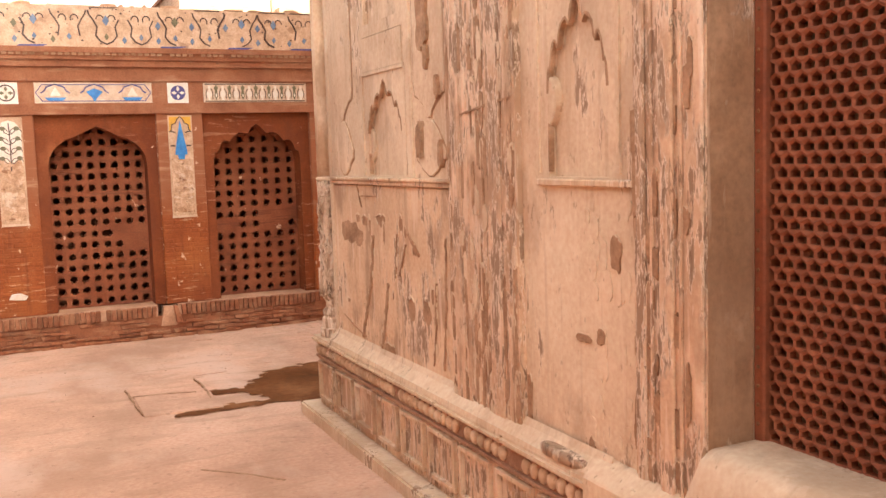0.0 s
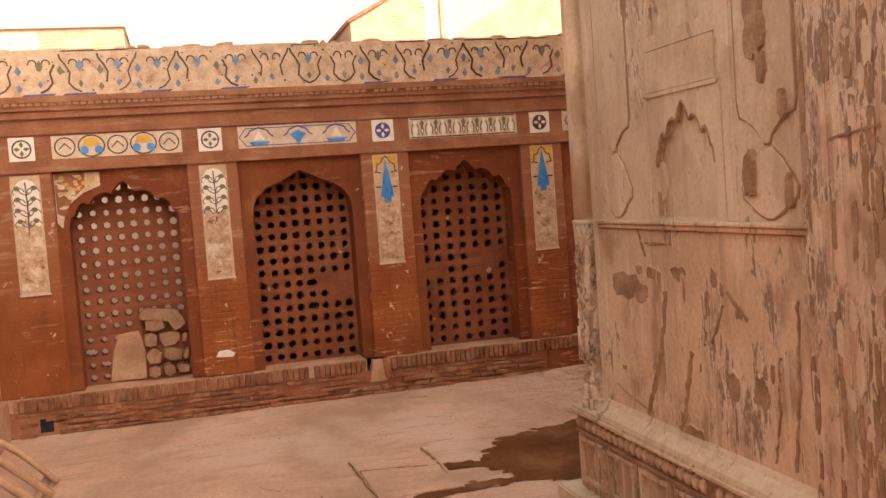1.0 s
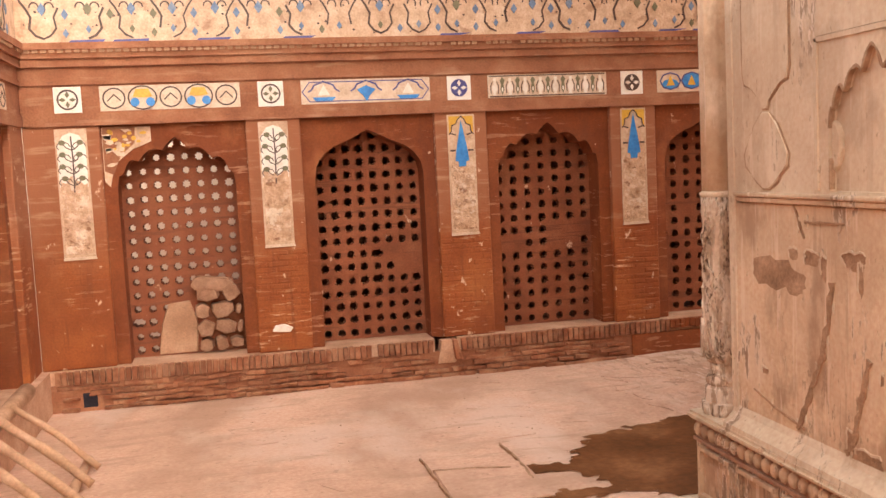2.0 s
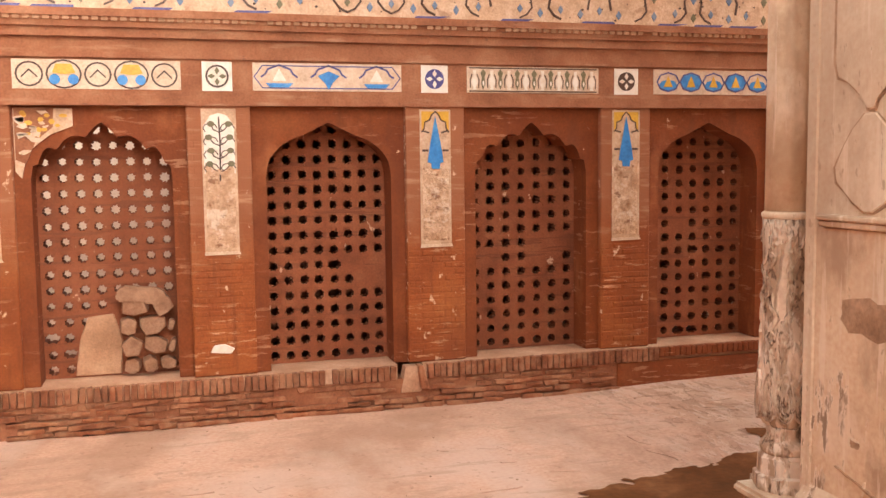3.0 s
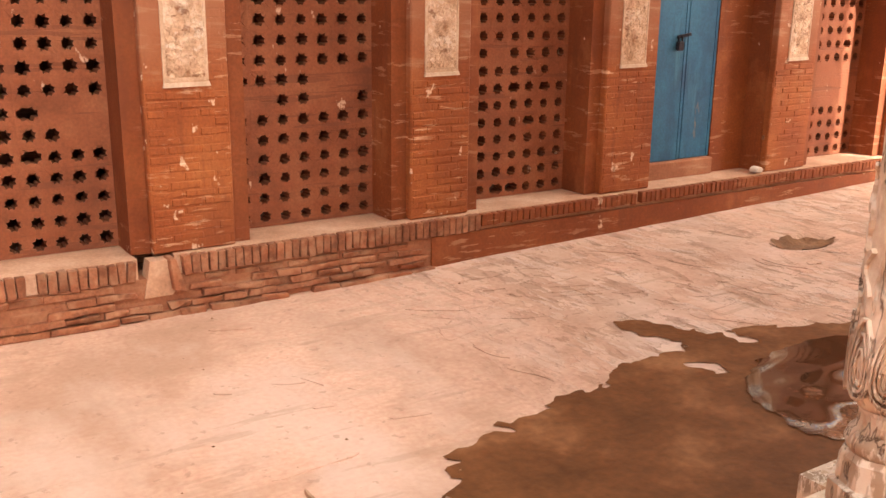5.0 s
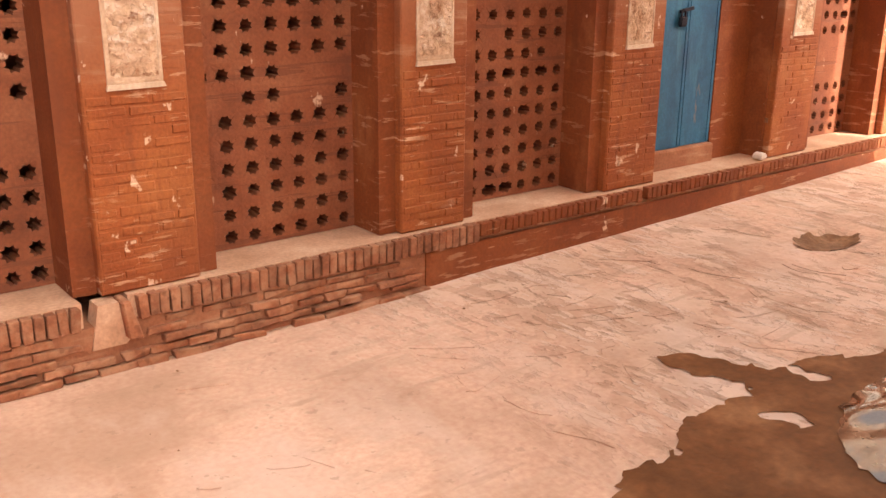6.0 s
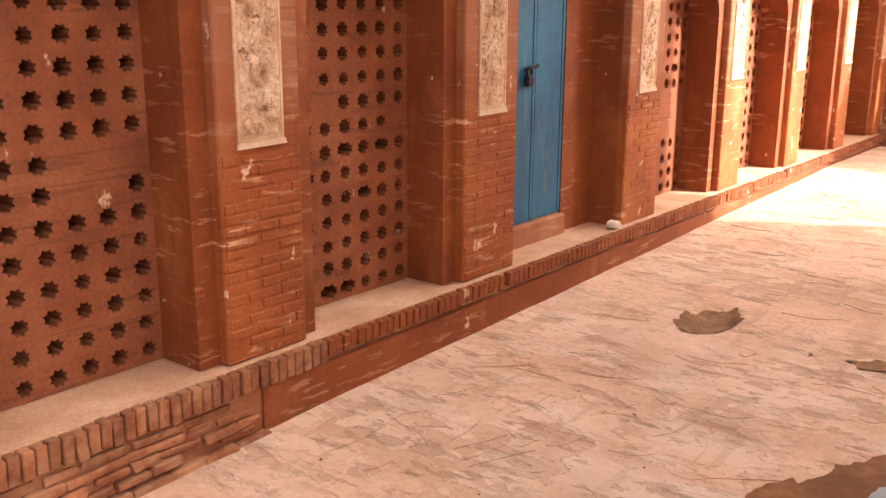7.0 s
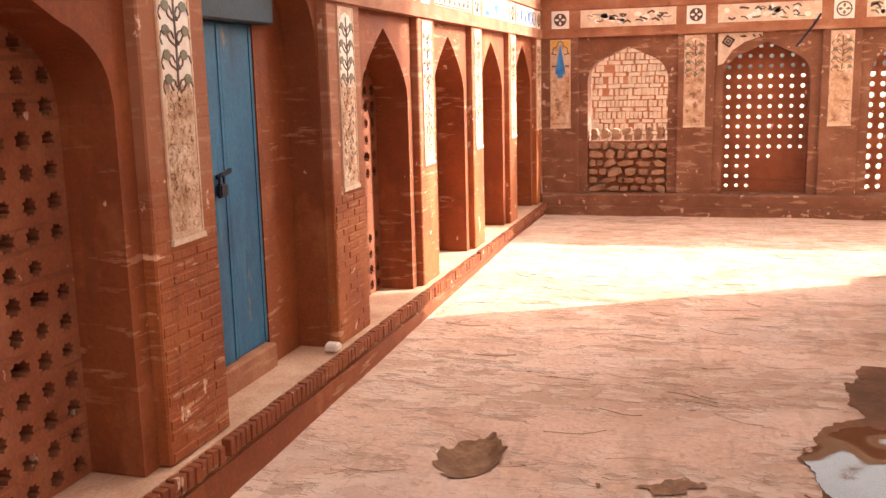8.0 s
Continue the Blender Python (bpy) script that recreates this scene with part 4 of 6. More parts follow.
def cusps(u, c, half, spring, rise):
    """A pointed arch of seven scallops."""
    s = min(1.0, abs(u - c) / half)
    arch = 0.80 * math.sqrt(max(0.0, 1 - s ** 2.2)) + 0.20 * max(0.0, 1 - s * 2.6)
    scallop = abs(math.cos(3.5 * math.pi * math.asin(s) / (math.pi / 2)))
    return spring + rise * (arch - 0.20 * (1 - scallop) ** 1.5 * (1 - s ** 8))


bm = B()
box(bm, 0.0, DOOR0, 0.10, 1.0, 0.0, TTOP)
face_part("wall", bm, UPPER)
bm = B()
box(bm, DOOR1, 9.5, 0.0, 1.0, 0.0, TTOP)
face_part("wall", bm, PLASTER)
bm = B()
box(bm, DOOR0, DOOR1, 0.0, 1.0, 3.3, TTOP)
face_part("lintel", bm, PLASTER)
bm = B()
box(bm, 0.0, 9.5, 1.0, TWIDE, 0.0, TTOP)
face_part("body", bm, PLASTER)
# dado: flat below the string course
bm = B()
box(bm, 0.0, 1.88, 0.0, 0.10, CAP, 1.625)
bevel(bm, 0.004, 1)
face_part("dado", bm, PLASTER)
bm = B()
box(bm, 0.09, 1.90, -0.022, 0.03, 1.628, 1.652)
box(bm, 0.09, 1.90, -0.034, 0.03, 1.652, 1.672)
bevel(bm, 0.005, 1)
face_part("string_course", bm, PLASTER, "pale moulded string course")
# upper panels
Z0, Z1 = 1.672, 5.0
for c, w, tip, u0, u1 in ((0.325, 0.175, 2.03, 0.0, 0.55), (1.655, 0.185, 1.98, 1.43, 1.88)):
    bm = B()
    box(bm, u0, u1, 0.0, 0.10, Z0, Z1)
    face_part("wall_strip", bm, UPPER)
    bm = B()
    side = [(0.10 * w, tip), (0.16 * w, tip + 0.035), (0.45 * w, tip + 0.075), (0.62 * w, tip + 0.10), (0.92 * w, tip + 0.115), (w, tip + 0.17), (w, 4.9)]
    prism(bm, [(c - p, q) for p, q in side][::-1] + [(c + p, q) for p, q in side], -0.010, 0.004)
    bevel(bm, 0.004, 1)
    face_part("pendant_panel", bm, UPPER, "raised plaster pendant with a pointed foot")
    # Brown strip along the pendant's edge, painting in its shadow line.
    bm = B()
    relief_shade = [(c - p * 1.05, q - 0.003) for p, q in side][::-1] + [(c + p * 1.05, q - 0.003) for p, q in side]
    strip(bm, relief_shade, [random.uniform(0.006, 0.013) for _ in relief_shade], -0.0045, 0.003)
    face_part("relief_shade", bm, UNDERCOAT_AND_SHADE)
    bm = B()
    h = tip - Z0 - 0.03
    side = [(0.12 * w, 0.0), (0.45 * w, 0.10 * h), (0.60 * w, 0.20 * h), (0.90 * w, 0.30 * h), (0.95 * w, 0.46 * h), (0.72 * w, 0.66 * h), (0.50 * w, 0.84 * h), (0.16 * w, h)]
    prism(bm, [(c - p, Z0 + 0.015 + q) for p, q in side][::-1] + [(c + p, Z0 + 0.015 + q) for p, q in side], -0.010, 0.004)
    bevel(bm, 0.004, 1)
    face_part("medallion", bm, UPPER, "raised lobed plaster medallion")
    # Shadow line round the medallion, painted as a brown strip.
    bm = B()
    relief_shade = [(c - p * 1.05, Z0 + 0.012 + q) for p, q in side][::-1] + [(c + p * 1.05, Z0 + 0.012 + q) for p, q in side]
    strip(bm, relief_shade, [random.uniform(0.006, 0.013) for _ in relief_shade], -0.0045, 0.003)
    face_part("relief_shade", bm, UNDERCOAT_AND_SHADE)
bm = B()
box(bm, -0.004, 0.06, -0.006, 0.06, CAP, Z1)
bevel(bm, 0.008, 1)
face_part("corner_pier", bm, UPPER)
bm = B()
foot = [(0.0, CAP + 0.10), (-0.015, CAP + 0.07), (-0.045, CAP + 0.04), (-0.065, CAP + 0.022), (-0.07, CAP - 0.003), (0.0, CAP - 0.003)]
ends = [[bm.verts.new((u, p, q)) for p, q in foot] for u in (0.02, 3.20)]
for i in range(len(foot)):
    j = (i + 1) % len(foot)
    bm.faces.new((ends[0][i], ends[0][j], ends[1][j], ends[1][i]))
bm.faces.new(ends[0][::-1])
bm.faces.new(ends[1])
bmesh.ops.recalc_face_normals(bm, faces=bm.faces)
face_part("foot_moulding", bm, UPPER)
bm = B()
box(bm, 1.36, 1.43, -0.012, 0.10, Z0, Z1)
bevel(bm, 0.006, 1)
face_part("raised_strip", bm, UPPER)
bm = B()
sunk_panel(bm, 0.55, 1.36, Z0, 2.25, 0.76, 1.27, lambda u: Z0 + 0.012, lambda u: cusps(u, 1.015, 0.255, 1.93, 0.29))
face_part("niche_panel", bm, UPPER, "shallow cusped niche in weathered plaster")
for c0, zb, k in ((0.76, 1.84, 1), (1.27, 1.84, -1), (2.765, 1.97, 1), (3.175, 1.97, -1)):
    bm = B()
    shape = [(c0 - k * 0.004, zb - 0.09), (c0 + k * 0.03, zb - 0.06), (c0 + k * 0.055, zb), (c0 + k * 0.05, zb + 0.06), (c0 + k * 0.03, zb + 0.10), (c0 - k * 0.004, zb + 0.12)]
    prism(bm, shape if k > 0 else shape[::-1], 0.012, 0.095)
    bevel(bm, 0.006, 1)
    face_part("niche_bracket", bm, UPPER)
# shallow backs of the panels
for a0, b0, dd in ((0.70, 1.30, 0.034), (2.60, 3.24, 0.046)):
    bm = B()
    box(bm, a0, b0, dd, 0.104, Z0 + 0.012, 4.95)
    face_part("panel_back", bm, UPPER)
# raised rims round the niches and panels
for c0, half, zs, rise, z0, dd in ((1.015, 0.255, 1.93, 0.29, Z0, 0.0), (2.97, 0.205, 2.02, 0.36, 1.69, 0.012)):
    bm = B()
    w0 = half + 0.07
    ribbon(bm, [(c0 - w0, z0 + 0.02), (c0 - w0, zs + rise + 0.05), (c0 + w0, zs + rise + 0.05), (c0 + w0, z0 + 0.02)], 0.02, dd - 0.010, dd + 0.01)
    face_part("niche_frame", bm, UPPER)
    # Brown strips along the cusps and left edge paint in the niche's shadow.
    bm = B()
    edge = [(c0 + half * k / 30, cusps(c0 + half * k / 30, c0, half, zs, rise) - 0.004) for k in range(-30, 31)]
    strip(bm, edge, [random.uniform(0.006, 0.016) for _ in edge], dd - 0.002, dd + 0.02)
    face_part("cusp_shade", bm, UNDERCOAT_AND_SHADE)
    bm = B()
    strip(bm, [(c0 - half + 0.004, z0 + 0.02), (c0 - half + 0.006, (z0 + zs) / 2), (c0 - half + 0.004, zs - 0.12)], [0.008, 0.012, 0.006], dd - 0.002, dd + 0.02)
    face_part("niche_shade", bm, UNDERCOAT_AND_SHADE)
bm = B()
sunk_panel(bm, 0.55, 1.36, 2.25, 2.52, 0.70, 1.31, lambda u: 2.28, lambda u: 2.48)
box(bm, 0.70, 1.31, -0.006, 0.034, 2.283, 2.475)
face_part("tablet_panel", bm, UPPER)
# Shadow line under the tablet, painted as a brown strip.
bm = B()
strip(bm, [(0.69, 2.272), (0.95, 2.275), (1.32, 2.272)], [0.012, 0.016, 0.012], -0.004, 0.01)
face_part("relief_shade", bm, UNDERCOAT_AND_SHADE)
bm = B()
sunk_panel(bm, 0.55, 1.36, 2.52, Z1, 0.72, 1.29, lambda u: 2.55, lambda u: 3.5)
face_part("upper_panel", bm, UPPER)
bm = B()
box(bm, 0.0, DOOR0, 0.0, 0.06, Z1, TTOP)
face_part("upper_wall", bm, UPPER)
# flaking pilaster of many fillets
bm = B()
box(bm, 1.88, 2.55, -0.02, 0.10, CAP, Z1)
face_part("pilaster", bm, FLAKED, "flaking moulded pilaster")
for u0, u1, dd in ((1.93, 2.03, -0.027), (2.06, 2.10, -0.025), (2.30, 2.42, -0.029), (2.45, 2.49, -0.025)):
    bm = B()
    box(bm, u0, u1, dd, -0.018, CAP, Z1)
    bevel(bm, 0.005, 1)
    face_part("fillet", bm, FLAKED)
# second niche
bm = B()
box(bm, 2.55, 3.34, 0.012, 0.10, CAP, 1.683)
face_part("dado", bm, UPPER)
bm = B()
box(bm, 2.70, 3.34, -0.012, 0.03, 1.655, 1.682)
bevel(bm, 0.005, 1)
face_part("sill_moulding", bm, PLASTER)
bm = B()
sunk_panel(bm, 2.55, 3.34, 1.682, 2.62, 2.765, 3.175, lambda u: 1.69, lambda u: cusps(u, 2.97, 0.205, 2.02, 0.36), 0.012, 0.10)
face_part("niche_panel", bm, UPPER, "shallow cusped niche in weathered plaster")
bm = B()
box(bm, 2.55, 3.34, 0.012, 0.10, 2.62, Z1)
face_part("upper_panel", bm, UPPER)
# moulded jamb of the doorway
bm = B()
box(bm, 3.34, DOOR0, 0.0, 0.10, CAP, Z1)
face_part("door_moulding", bm, FLAKED)
for u0, u1, dd in ((3.36, 3.41, -0.012), (3.43, 3.45, -0.008), (3.49, 3.56, -0.016), (3.58, 3.60, -0.008), (3.66, 3.705, -0.012)):
    bm = B()
    box(bm, u0, u1, dd, 0.002, CAP, Z1)
    bevel(bm, 0.005, 1)
    face_part("fillet", bm, FLAKED)
# lost plaster, seams and lifted flakes
random.seed(41)


def torn(u, z, w, h, rough=0.32, n=22):
    """A ragged closed outline about (u, z)."""
    k = random.uniform(0, 50)
    pts = []
    for i in range(n):
        a = 2 * math.pi * i / n
        r = 1 + rough * noise.noise((math.cos(a) * 1.3 + k, math.sin(a) * 1.3, k)) + rough * noise.noise((math.cos(a) * 4 + k, math.sin(a) * 4, 3.0))
        square = max(abs(math.cos(a)), abs(math.sin(a))) ** 0.6
        pts.append((u + w / 2 * r * math.cos(a) / square, z + h / 2 * r * math.sin(a) / square))
    return pts


def face_at(u):
    return -0.02 if 1.88 < u < 2.55 else (0.012 if 2.55 < u < 3.34 else 0.0)


LAYER = itertools.count()


def scar(u, z, w, h, lip=True):
    """Bare undercoat where the plaster has come off, with a standing lip of plaster above and beside it."""
    d0 = face_at(u)
    shape = torn(u, z, w, h)
    if lip:
        bm = B()
        strip(bm, shape[2:15], [0.002] + [random.uniform(0.005, 0.012) for _ in range(11)] + [0.002], d0 - random.uniform(0.003, 0.007), d0 + 0.004)
        face_part("plaster_lip", bm, UPPER)
    bm = B()
    prism(bm, shape, d0 - 0.0012 - 0.00004 * next(LAYER), d0 + 0.004)
    face_part("lost_plaster", bm, UNDERCOAT_AND_SHADE)


def seam(line, width):
    """A wandering open seam down the wall."""
    pts = []
    for (u0, z0), (u1, z1) in zip(line, line[1:]):
        n = max(3, int(math.hypot(u1 - u0, z1 - z0) / 0.03))
        for i in range(n):
            t = i / n
            pts.append((u0 + (u1 - u0) * t + random.uniform(-0.008, 0.008), z0 + (z1 - z0) * t))
    pts.append(line[-1])
    bm = B()
    strip(bm, pts, [width * random.uniform(0.3, 1.25) for _ in pts], face_at(pts[0][0]) - 0.0075 - 0.00004 * next(LAYER), face_at(pts[0][0]) + 0.004)
    face_part("open_seam", bm, UNDERCOAT_AND_SHADE)
    for a in pts[1:-1:2]:
        if random.random() < 0.5:
            bm = B()
            side = random.choice((-1, 1)) * width * 0.7
            prism(bm, torn(a[0] + side, a[1], 0.012, 0.05, 0.4, 9), face_at(a[0]) - random.uniform(0.003, 0.007), face_at(a[0]) + 0.004)
            face_part("plaster_flake", bm, UPPER)


scar(0.36, 1.33, 0.30, 0.14, False)
scar(0.52, 1.30, 0.16, 0.10, False)
for u, z, w, h in ((0.511, 1.425, 0.06, 0.05), (0.643, 1.411, 0.11, 0.06), (0.719, 1.387, 0.04, 0.10), (0.908, 1.425, 0.13, 0.07), (0.946, 1.359, 0.03, 0.12), (1.211, 1.425, 0.05, 0.10), (1.268, 1.378, 0.035, 0.06),
                   (1.325, 0.97, 0.085, 0.12), (1.533, 0.98, 0.10, 0.13), (0.975, 0.686, 0.17, 0.06), (0.88, 0.724, 0.05, 0.10), (1.391, 1.292, 0.05, 0.06), (0.283, 0.885, 0.05, 0.03), (1.06, 1.008, 0.02, 0.05), (1.609, 1.075, 0.03, 0.09)):
    scar(u, z, w, h)
seam([(0.776, 1.33), (0.757, 1.198), (0.71, 1.027), (0.53, 0.686)], 0.030)
seam([(0.994, 1.065), (0.946, 0.895), (0.899, 0.724), (0.852, 0.677)], 0.026)
seam([(0.52, 1.624), (0.596, 1.491)], 0.010)
seam([(0.596, 1.558), (0.852, 1.562)], 0.012)
seam([(1.155, 1.359), (1.112, 1.113)], 0.010)
seam([(1.278, 1.311), (1.174, 1.131)], 0.014)
seam([(1.316, 1.373), (1.458, 1.264)], 0.018)
seam([(0.189, 0.781), (0.378, 0.734), (0.586, 0.696)], 0.008)
seam([(1.666, 1.141), (1.647, 0.857), (1.609, 0.705)], 0.009)
seam([(1.799, 1.378), (1.78, 0.999), (1.742, 0.705)], 0.012)
seam([(2.04, 1.97), (2.20, 1.99), (2.52, 2.02)], 0.010)
# the pilaster of fillets has lost most of its skin in upright strips
for k in range(95):
    u = random.choice((1.905, 2.045, 2.16, 2.22, 2.27, 2.44, 2.515, 2.53)) + random.uniform(-0.018, 0.018)
    z = random.uniform(0.62, 2.5) if k % 3 else random.uniform(0.60, 1.1)
    scar(u, z, random.uniform(0.010, 0.040), random.uniform(0.05, 0.26), k % 2 == 0)
for k in range(60):
    u, z = random.uniform(1.90, 2.53), random.uniform(0.60, 2.4)
    bm = B()
    prism(bm, torn(u, z, random.uniform(0.012, 0.05), random.uniform(0.03, 0.14), 0.4, 12), face_at(u) - random.uniform(0.003, 0.008), face_at(u) + 0.004)
    face_part("plaster_flake", bm, UPPER)
# door mouldings and the foot of the second dado
for k in range(34):
    u = random.choice((3.42, 3.47, 3.57, 3.63, 3.345)) + random.uniform(-0.012, 0.012)
    z = random.gauss(1.05, 0.22) if k % 2 else random.uniform(0.65, 2.4)
    if z > 0.62:
        scar(u, z, random.uniform(0.012, 0.04), random.uniform(0.05, 0.20), k % 2 == 0)
for u, z, w, h in ((3.0, 1.08, 0.10, 0.03), (3.12, 1.10, 0.05, 0.06), (3.22, 1.42, 0.06, 0.12), (2.66, 0.62, 0.14, 0.05), (2.85, 0.61, 0.16, 0.04), (3.05, 0.64, 0.04, 0.12), (2.58, 0.75, 0.03, 0.2)):
    scar(u, z, w, h)
for k in range(26):
    u, z = random.uniform(3.02, 3.32), random.uniform(0.65, 1.6)
    bm = B()
    prism(bm, torn(u, z, random.uniform(0.02, 0.06), random.uniform(0.04, 0.13), 0.4, 12), face_at(u) - random.uniform(0.002, 0.005), face_at(u) + 0.004)
    face_part("plaster_flake", bm, UPPER)
# the second pendant has broken away along its edge
for u, z, w, h in ((1.62, 2.45, 0.12, 0.30), (1.78, 2.12, 0.04, 0.10), (1.55, 1.86, 0.07, 0.16), (1.66, 2.28, 0.05, 0.12), (1.80, 1.80, 0.03, 0.12)):
    bm = B()
    prism(bm, torn(u, z, w, h, 0.4), -0.0115 - 0.0001 * next(LAYER), 0.002)
    face_part("lost_plaster", bm, UNDERCOAT_AND_SHADE)

# plinth: base slab, panelled die, leaf moulding and cap
bm = B()
box(bm, -0.27, 3.30, -0.28, 0.05, -0.05, 0.085)
bevel(bm, 0.012, 2)
foot_part("base_slab", bm, UPPER)
bm = B()
box(bm, -0.15, 3.30, -0.165, 0.04, 0.085, 0.42)
foot_part("plinth_die", bm, FLAKED)
for k in range(9):
    bm = B()
    u0 = -0.10 + k * 0.375
    w, z0, z1 = 0.31, 0.14, 0.40
    for r in ((u0, u0 + 0.02, z0, z1), (u0 + w - 0.02, u0 + w, z0, z1), (u0 + 0.02, u0 + w - 0.02, z0, z0 + 0.02), (u0 + 0.02, u0 + w - 0.02, z1 - 0.02, z1)):
        box(bm, r[0], r[1], -0.190, -0.16, r[2], r[3])
    foot_part("plinth_panel", bm, PLASTER)
# The backing's dark colour stands in for shade in the gaps between beads.
bm = B()
box(bm, -0.15, 3.30, -0.185, 0.04, 0.42, 0.436)
box(bm, -0.15, 3.30, -0.168, 0.04, 0.436, 0.535)
foot_part("bead_moulding", bm, STONE, "moulding behind the beads, darkened for the shade between them")
leaf_bm = B()
lathe(leaf_bm, [(0.030, 0.0), (0.030, 0.010), (0.025, 0.020), (0.014, 0.027), (0.003, 0.029)], 0, 0, 10)
for v in leaf_bm.verts:
    v.co.y *= 1.35 if v.co.y < 0 else 1.05
    if v.co.y < -0.02:
        v.co.x *= 0.7
leaf = mesh_of("bead", leaf_bm, PLASTER)
for k in range(49):
    if random.random() < 0.06:
        continue
    ob = new("bead", leaf)
    ob.parent = tomb
    ob.matrix_basis = FOOT @ pose(-0.11 + k * 0.069, -0.166, 0.484, 90, 0, 0)
for k in range(5):
    bm = B()
    u0 = -0.17 + k * 0.694
    box(bm, u0, u0 + 0.69 if k < 4 else 3.30, -0.205 - random.uniform(0, 0.008), 0.04, 0.530, CAP + random.uniform(-0.006, 0.004))
    bevel(bm, 0.014, 2)
    foot_part("plinth_cap", bm, UPPER, "worn stone cap of the plinth")
# sides of the plinth along the north
bm = B()
box(bm, 0.05, TWIDE, 0.0, 0.40, -0.05, CAP - 0.01)
part("north_plinth", bm, PLASTER, tomb)
# threshold in front of the lattice: plaster rising in a soft fillet
def ease(t):
    t = max(0.0, min(1.0, t))
    return t * t * (3 - 2 * t)


bm = B()
TU = [3.12 + 0.04 * i for i in range(74)]
TD = [-0.085 + 0.0235 * i for i in range(44)]
grid = [[bm.verts.new((u, v, CAP + 0.003 + 0.085 * ease((v + 0.12) / 0.14) + 0.19 * ease((u - 3.62) / 0.11) * ease((v + 0.10) / 0.06) + 0.003 * noise.noise((u * 6, v * 9, 2.0)))) for v in TD] for u in TU]
for a, b in zip(grid, grid[1:]):
    for k in range(len(TD) - 1):
        bm.faces.new((a[k], b[k], b[k + 1], a[k + 1])).smooth = True
rim = [g[0] for g in grid]
foot = [bm.verts.new((v.co.x, v.co.y, -0.05)) for v in rim]
for k in range(len(rim) - 1):
    bm.faces.new((foot[k], foot[k + 1], rim[k + 1], rim[k]))
face_part("threshold", bm, UPPER, "dusty plastered threshold rising to the screen")
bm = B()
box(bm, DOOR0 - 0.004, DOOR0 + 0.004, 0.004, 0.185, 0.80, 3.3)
face_part("door_reveal", bm, REVEAL_BROWN, "dark brown door reveal")
bm = B()
lathe(bm, [(0.16, CAP + 0.02), (0.165, CAP + 0.05), (0.13, CAP + 0.062), (0.04, CAP + 0.060)], 2.92, -0.045, 18)
for v in bm.verts:
    v.co.y = -0.045 + (v.co.y + 0.045) * 0.22
face_part("mortar_patch", bm, CARVED)


def lattice_cells(bm, u0, u1, z0, z1, d, pu, pz):
    """A screen of flat six-sided cells with rounded heads, rows offset by half a cell."""
    rows, cols = int((z1 - z0) / pz), int((u1 - u0) / pu)
    for j in range(rows):
        for i in range(cols):
            cx, cz = u0 + (i + 0.5 + (0.5 if j % 2 else 0)) * pu, z0 + (j + 0.5) * pz
            o = [(cx + p * pu, cz + q * pz) for p, q in ((0.5, 0.333), (0.0, 0.667), (-0.5, 0.333), (-0.5, -0.333), (0.0, -0.667), (0.5, -0.333))]
            w = random.uniform(0.94, 1.05)
            q = [(cx + w * p * pu, cz + w * r * pz) for p, r in ((0.38, 0.13), (0.0, 0.45), (-0.38, 0.13), (-0.35, -0.27), (0.0, -0.33), (0.35, -0.27))]
            a = [bm.verts.new((x, d, z)) for x, z in o]
            b = [bm.verts.new((x, d + 0.006, z)) for x, z in q]
            c = [bm.verts.new((x, d + 0.032, z)) for x, z in q]
            for k in range(6):
                m = (k + 1) % 6
                bm.faces.new((a[k], a[m], b[m], b[k]))
                bm.faces.new((b[k], b[m], c[m], c[k]))


tomb_door = holder("lattice_door", pose(TX, TY, 0) @ T, "red painted lattice screen of six-sided cells in the tomb's doorway", "screen")
bm = B()
lattice_cells(bm, DOOR0 + 0.045, DOOR1 - 0.07, 0.845, 3.2, 0.205, 0.053, 0.0398)
part("lattice", bm, LATTICE, tomb_door)
for name, r in (("stile", (DOOR0 + 0.002, DOOR0 + 0.05, 0.79, 3.3)), ("stile", (DOOR1 - 0.075, DOOR1 - 0.005, 0.79, 3.3)), ("top_rail", (DOOR0 + 0.05, DOOR1 - 0.075, 3.2, 3.3))):
    bm = B()
    box(bm, r[0], r[1], 0.185, 0.27, r[2], r[3])
    bevel(bm, 0.006, 1)
    part(name, bm, LATTICE, tomb_door)
# Raised dark dots stand in for the shade of tiny holes.
hole_dot_bm = B()
lathe(hole_dot_bm, [(0.007, 0), (0.006, 0.003), (0.002, 0.005)], 0, 0, 8)
hole_dot = mesh_of("hole_dot", hole_dot_bm, DAMP_AND_SHADE)
for k in range(40):
    ob = new("hole_dot", hole_dot)
    ob.parent = tomb_door
    ob.matrix_basis = pose(DOOR0 + 0.024, 0.185, 0.84 + k * 0.062, 90)
bm = B()
box(bm, DOOR0, DOOR1, 0.9, 0.95, 0.6, 3.3)
face_part("inner_wall", bm, BROWN)

# corner column
CX, CY = 4.036, -3.853
column = holder("corner_column", pose(CX + 0.005, CY - 0.005, 0) @ Matrix.Diagonal((0.95, 0.95, 1, 1)), "carved stained stone column on a stepped pedestal at the tomb's corner", "column")
bm = B()
lathe(bm, [(0.122, CAP - 0.004), (0.128, CAP + 0.01), (0.128, CAP + 0.06), (0.112, CAP + 0.066), (0.109, CAP + 0.13), (0.098, CAP + 0.145)], 0, 0, 8)
ped = part("pedestal", bm, CARVED, column)
ped.data.polygons.foreach_set("use_smooth", [False] * len(ped.data.polygons))
bm = B()
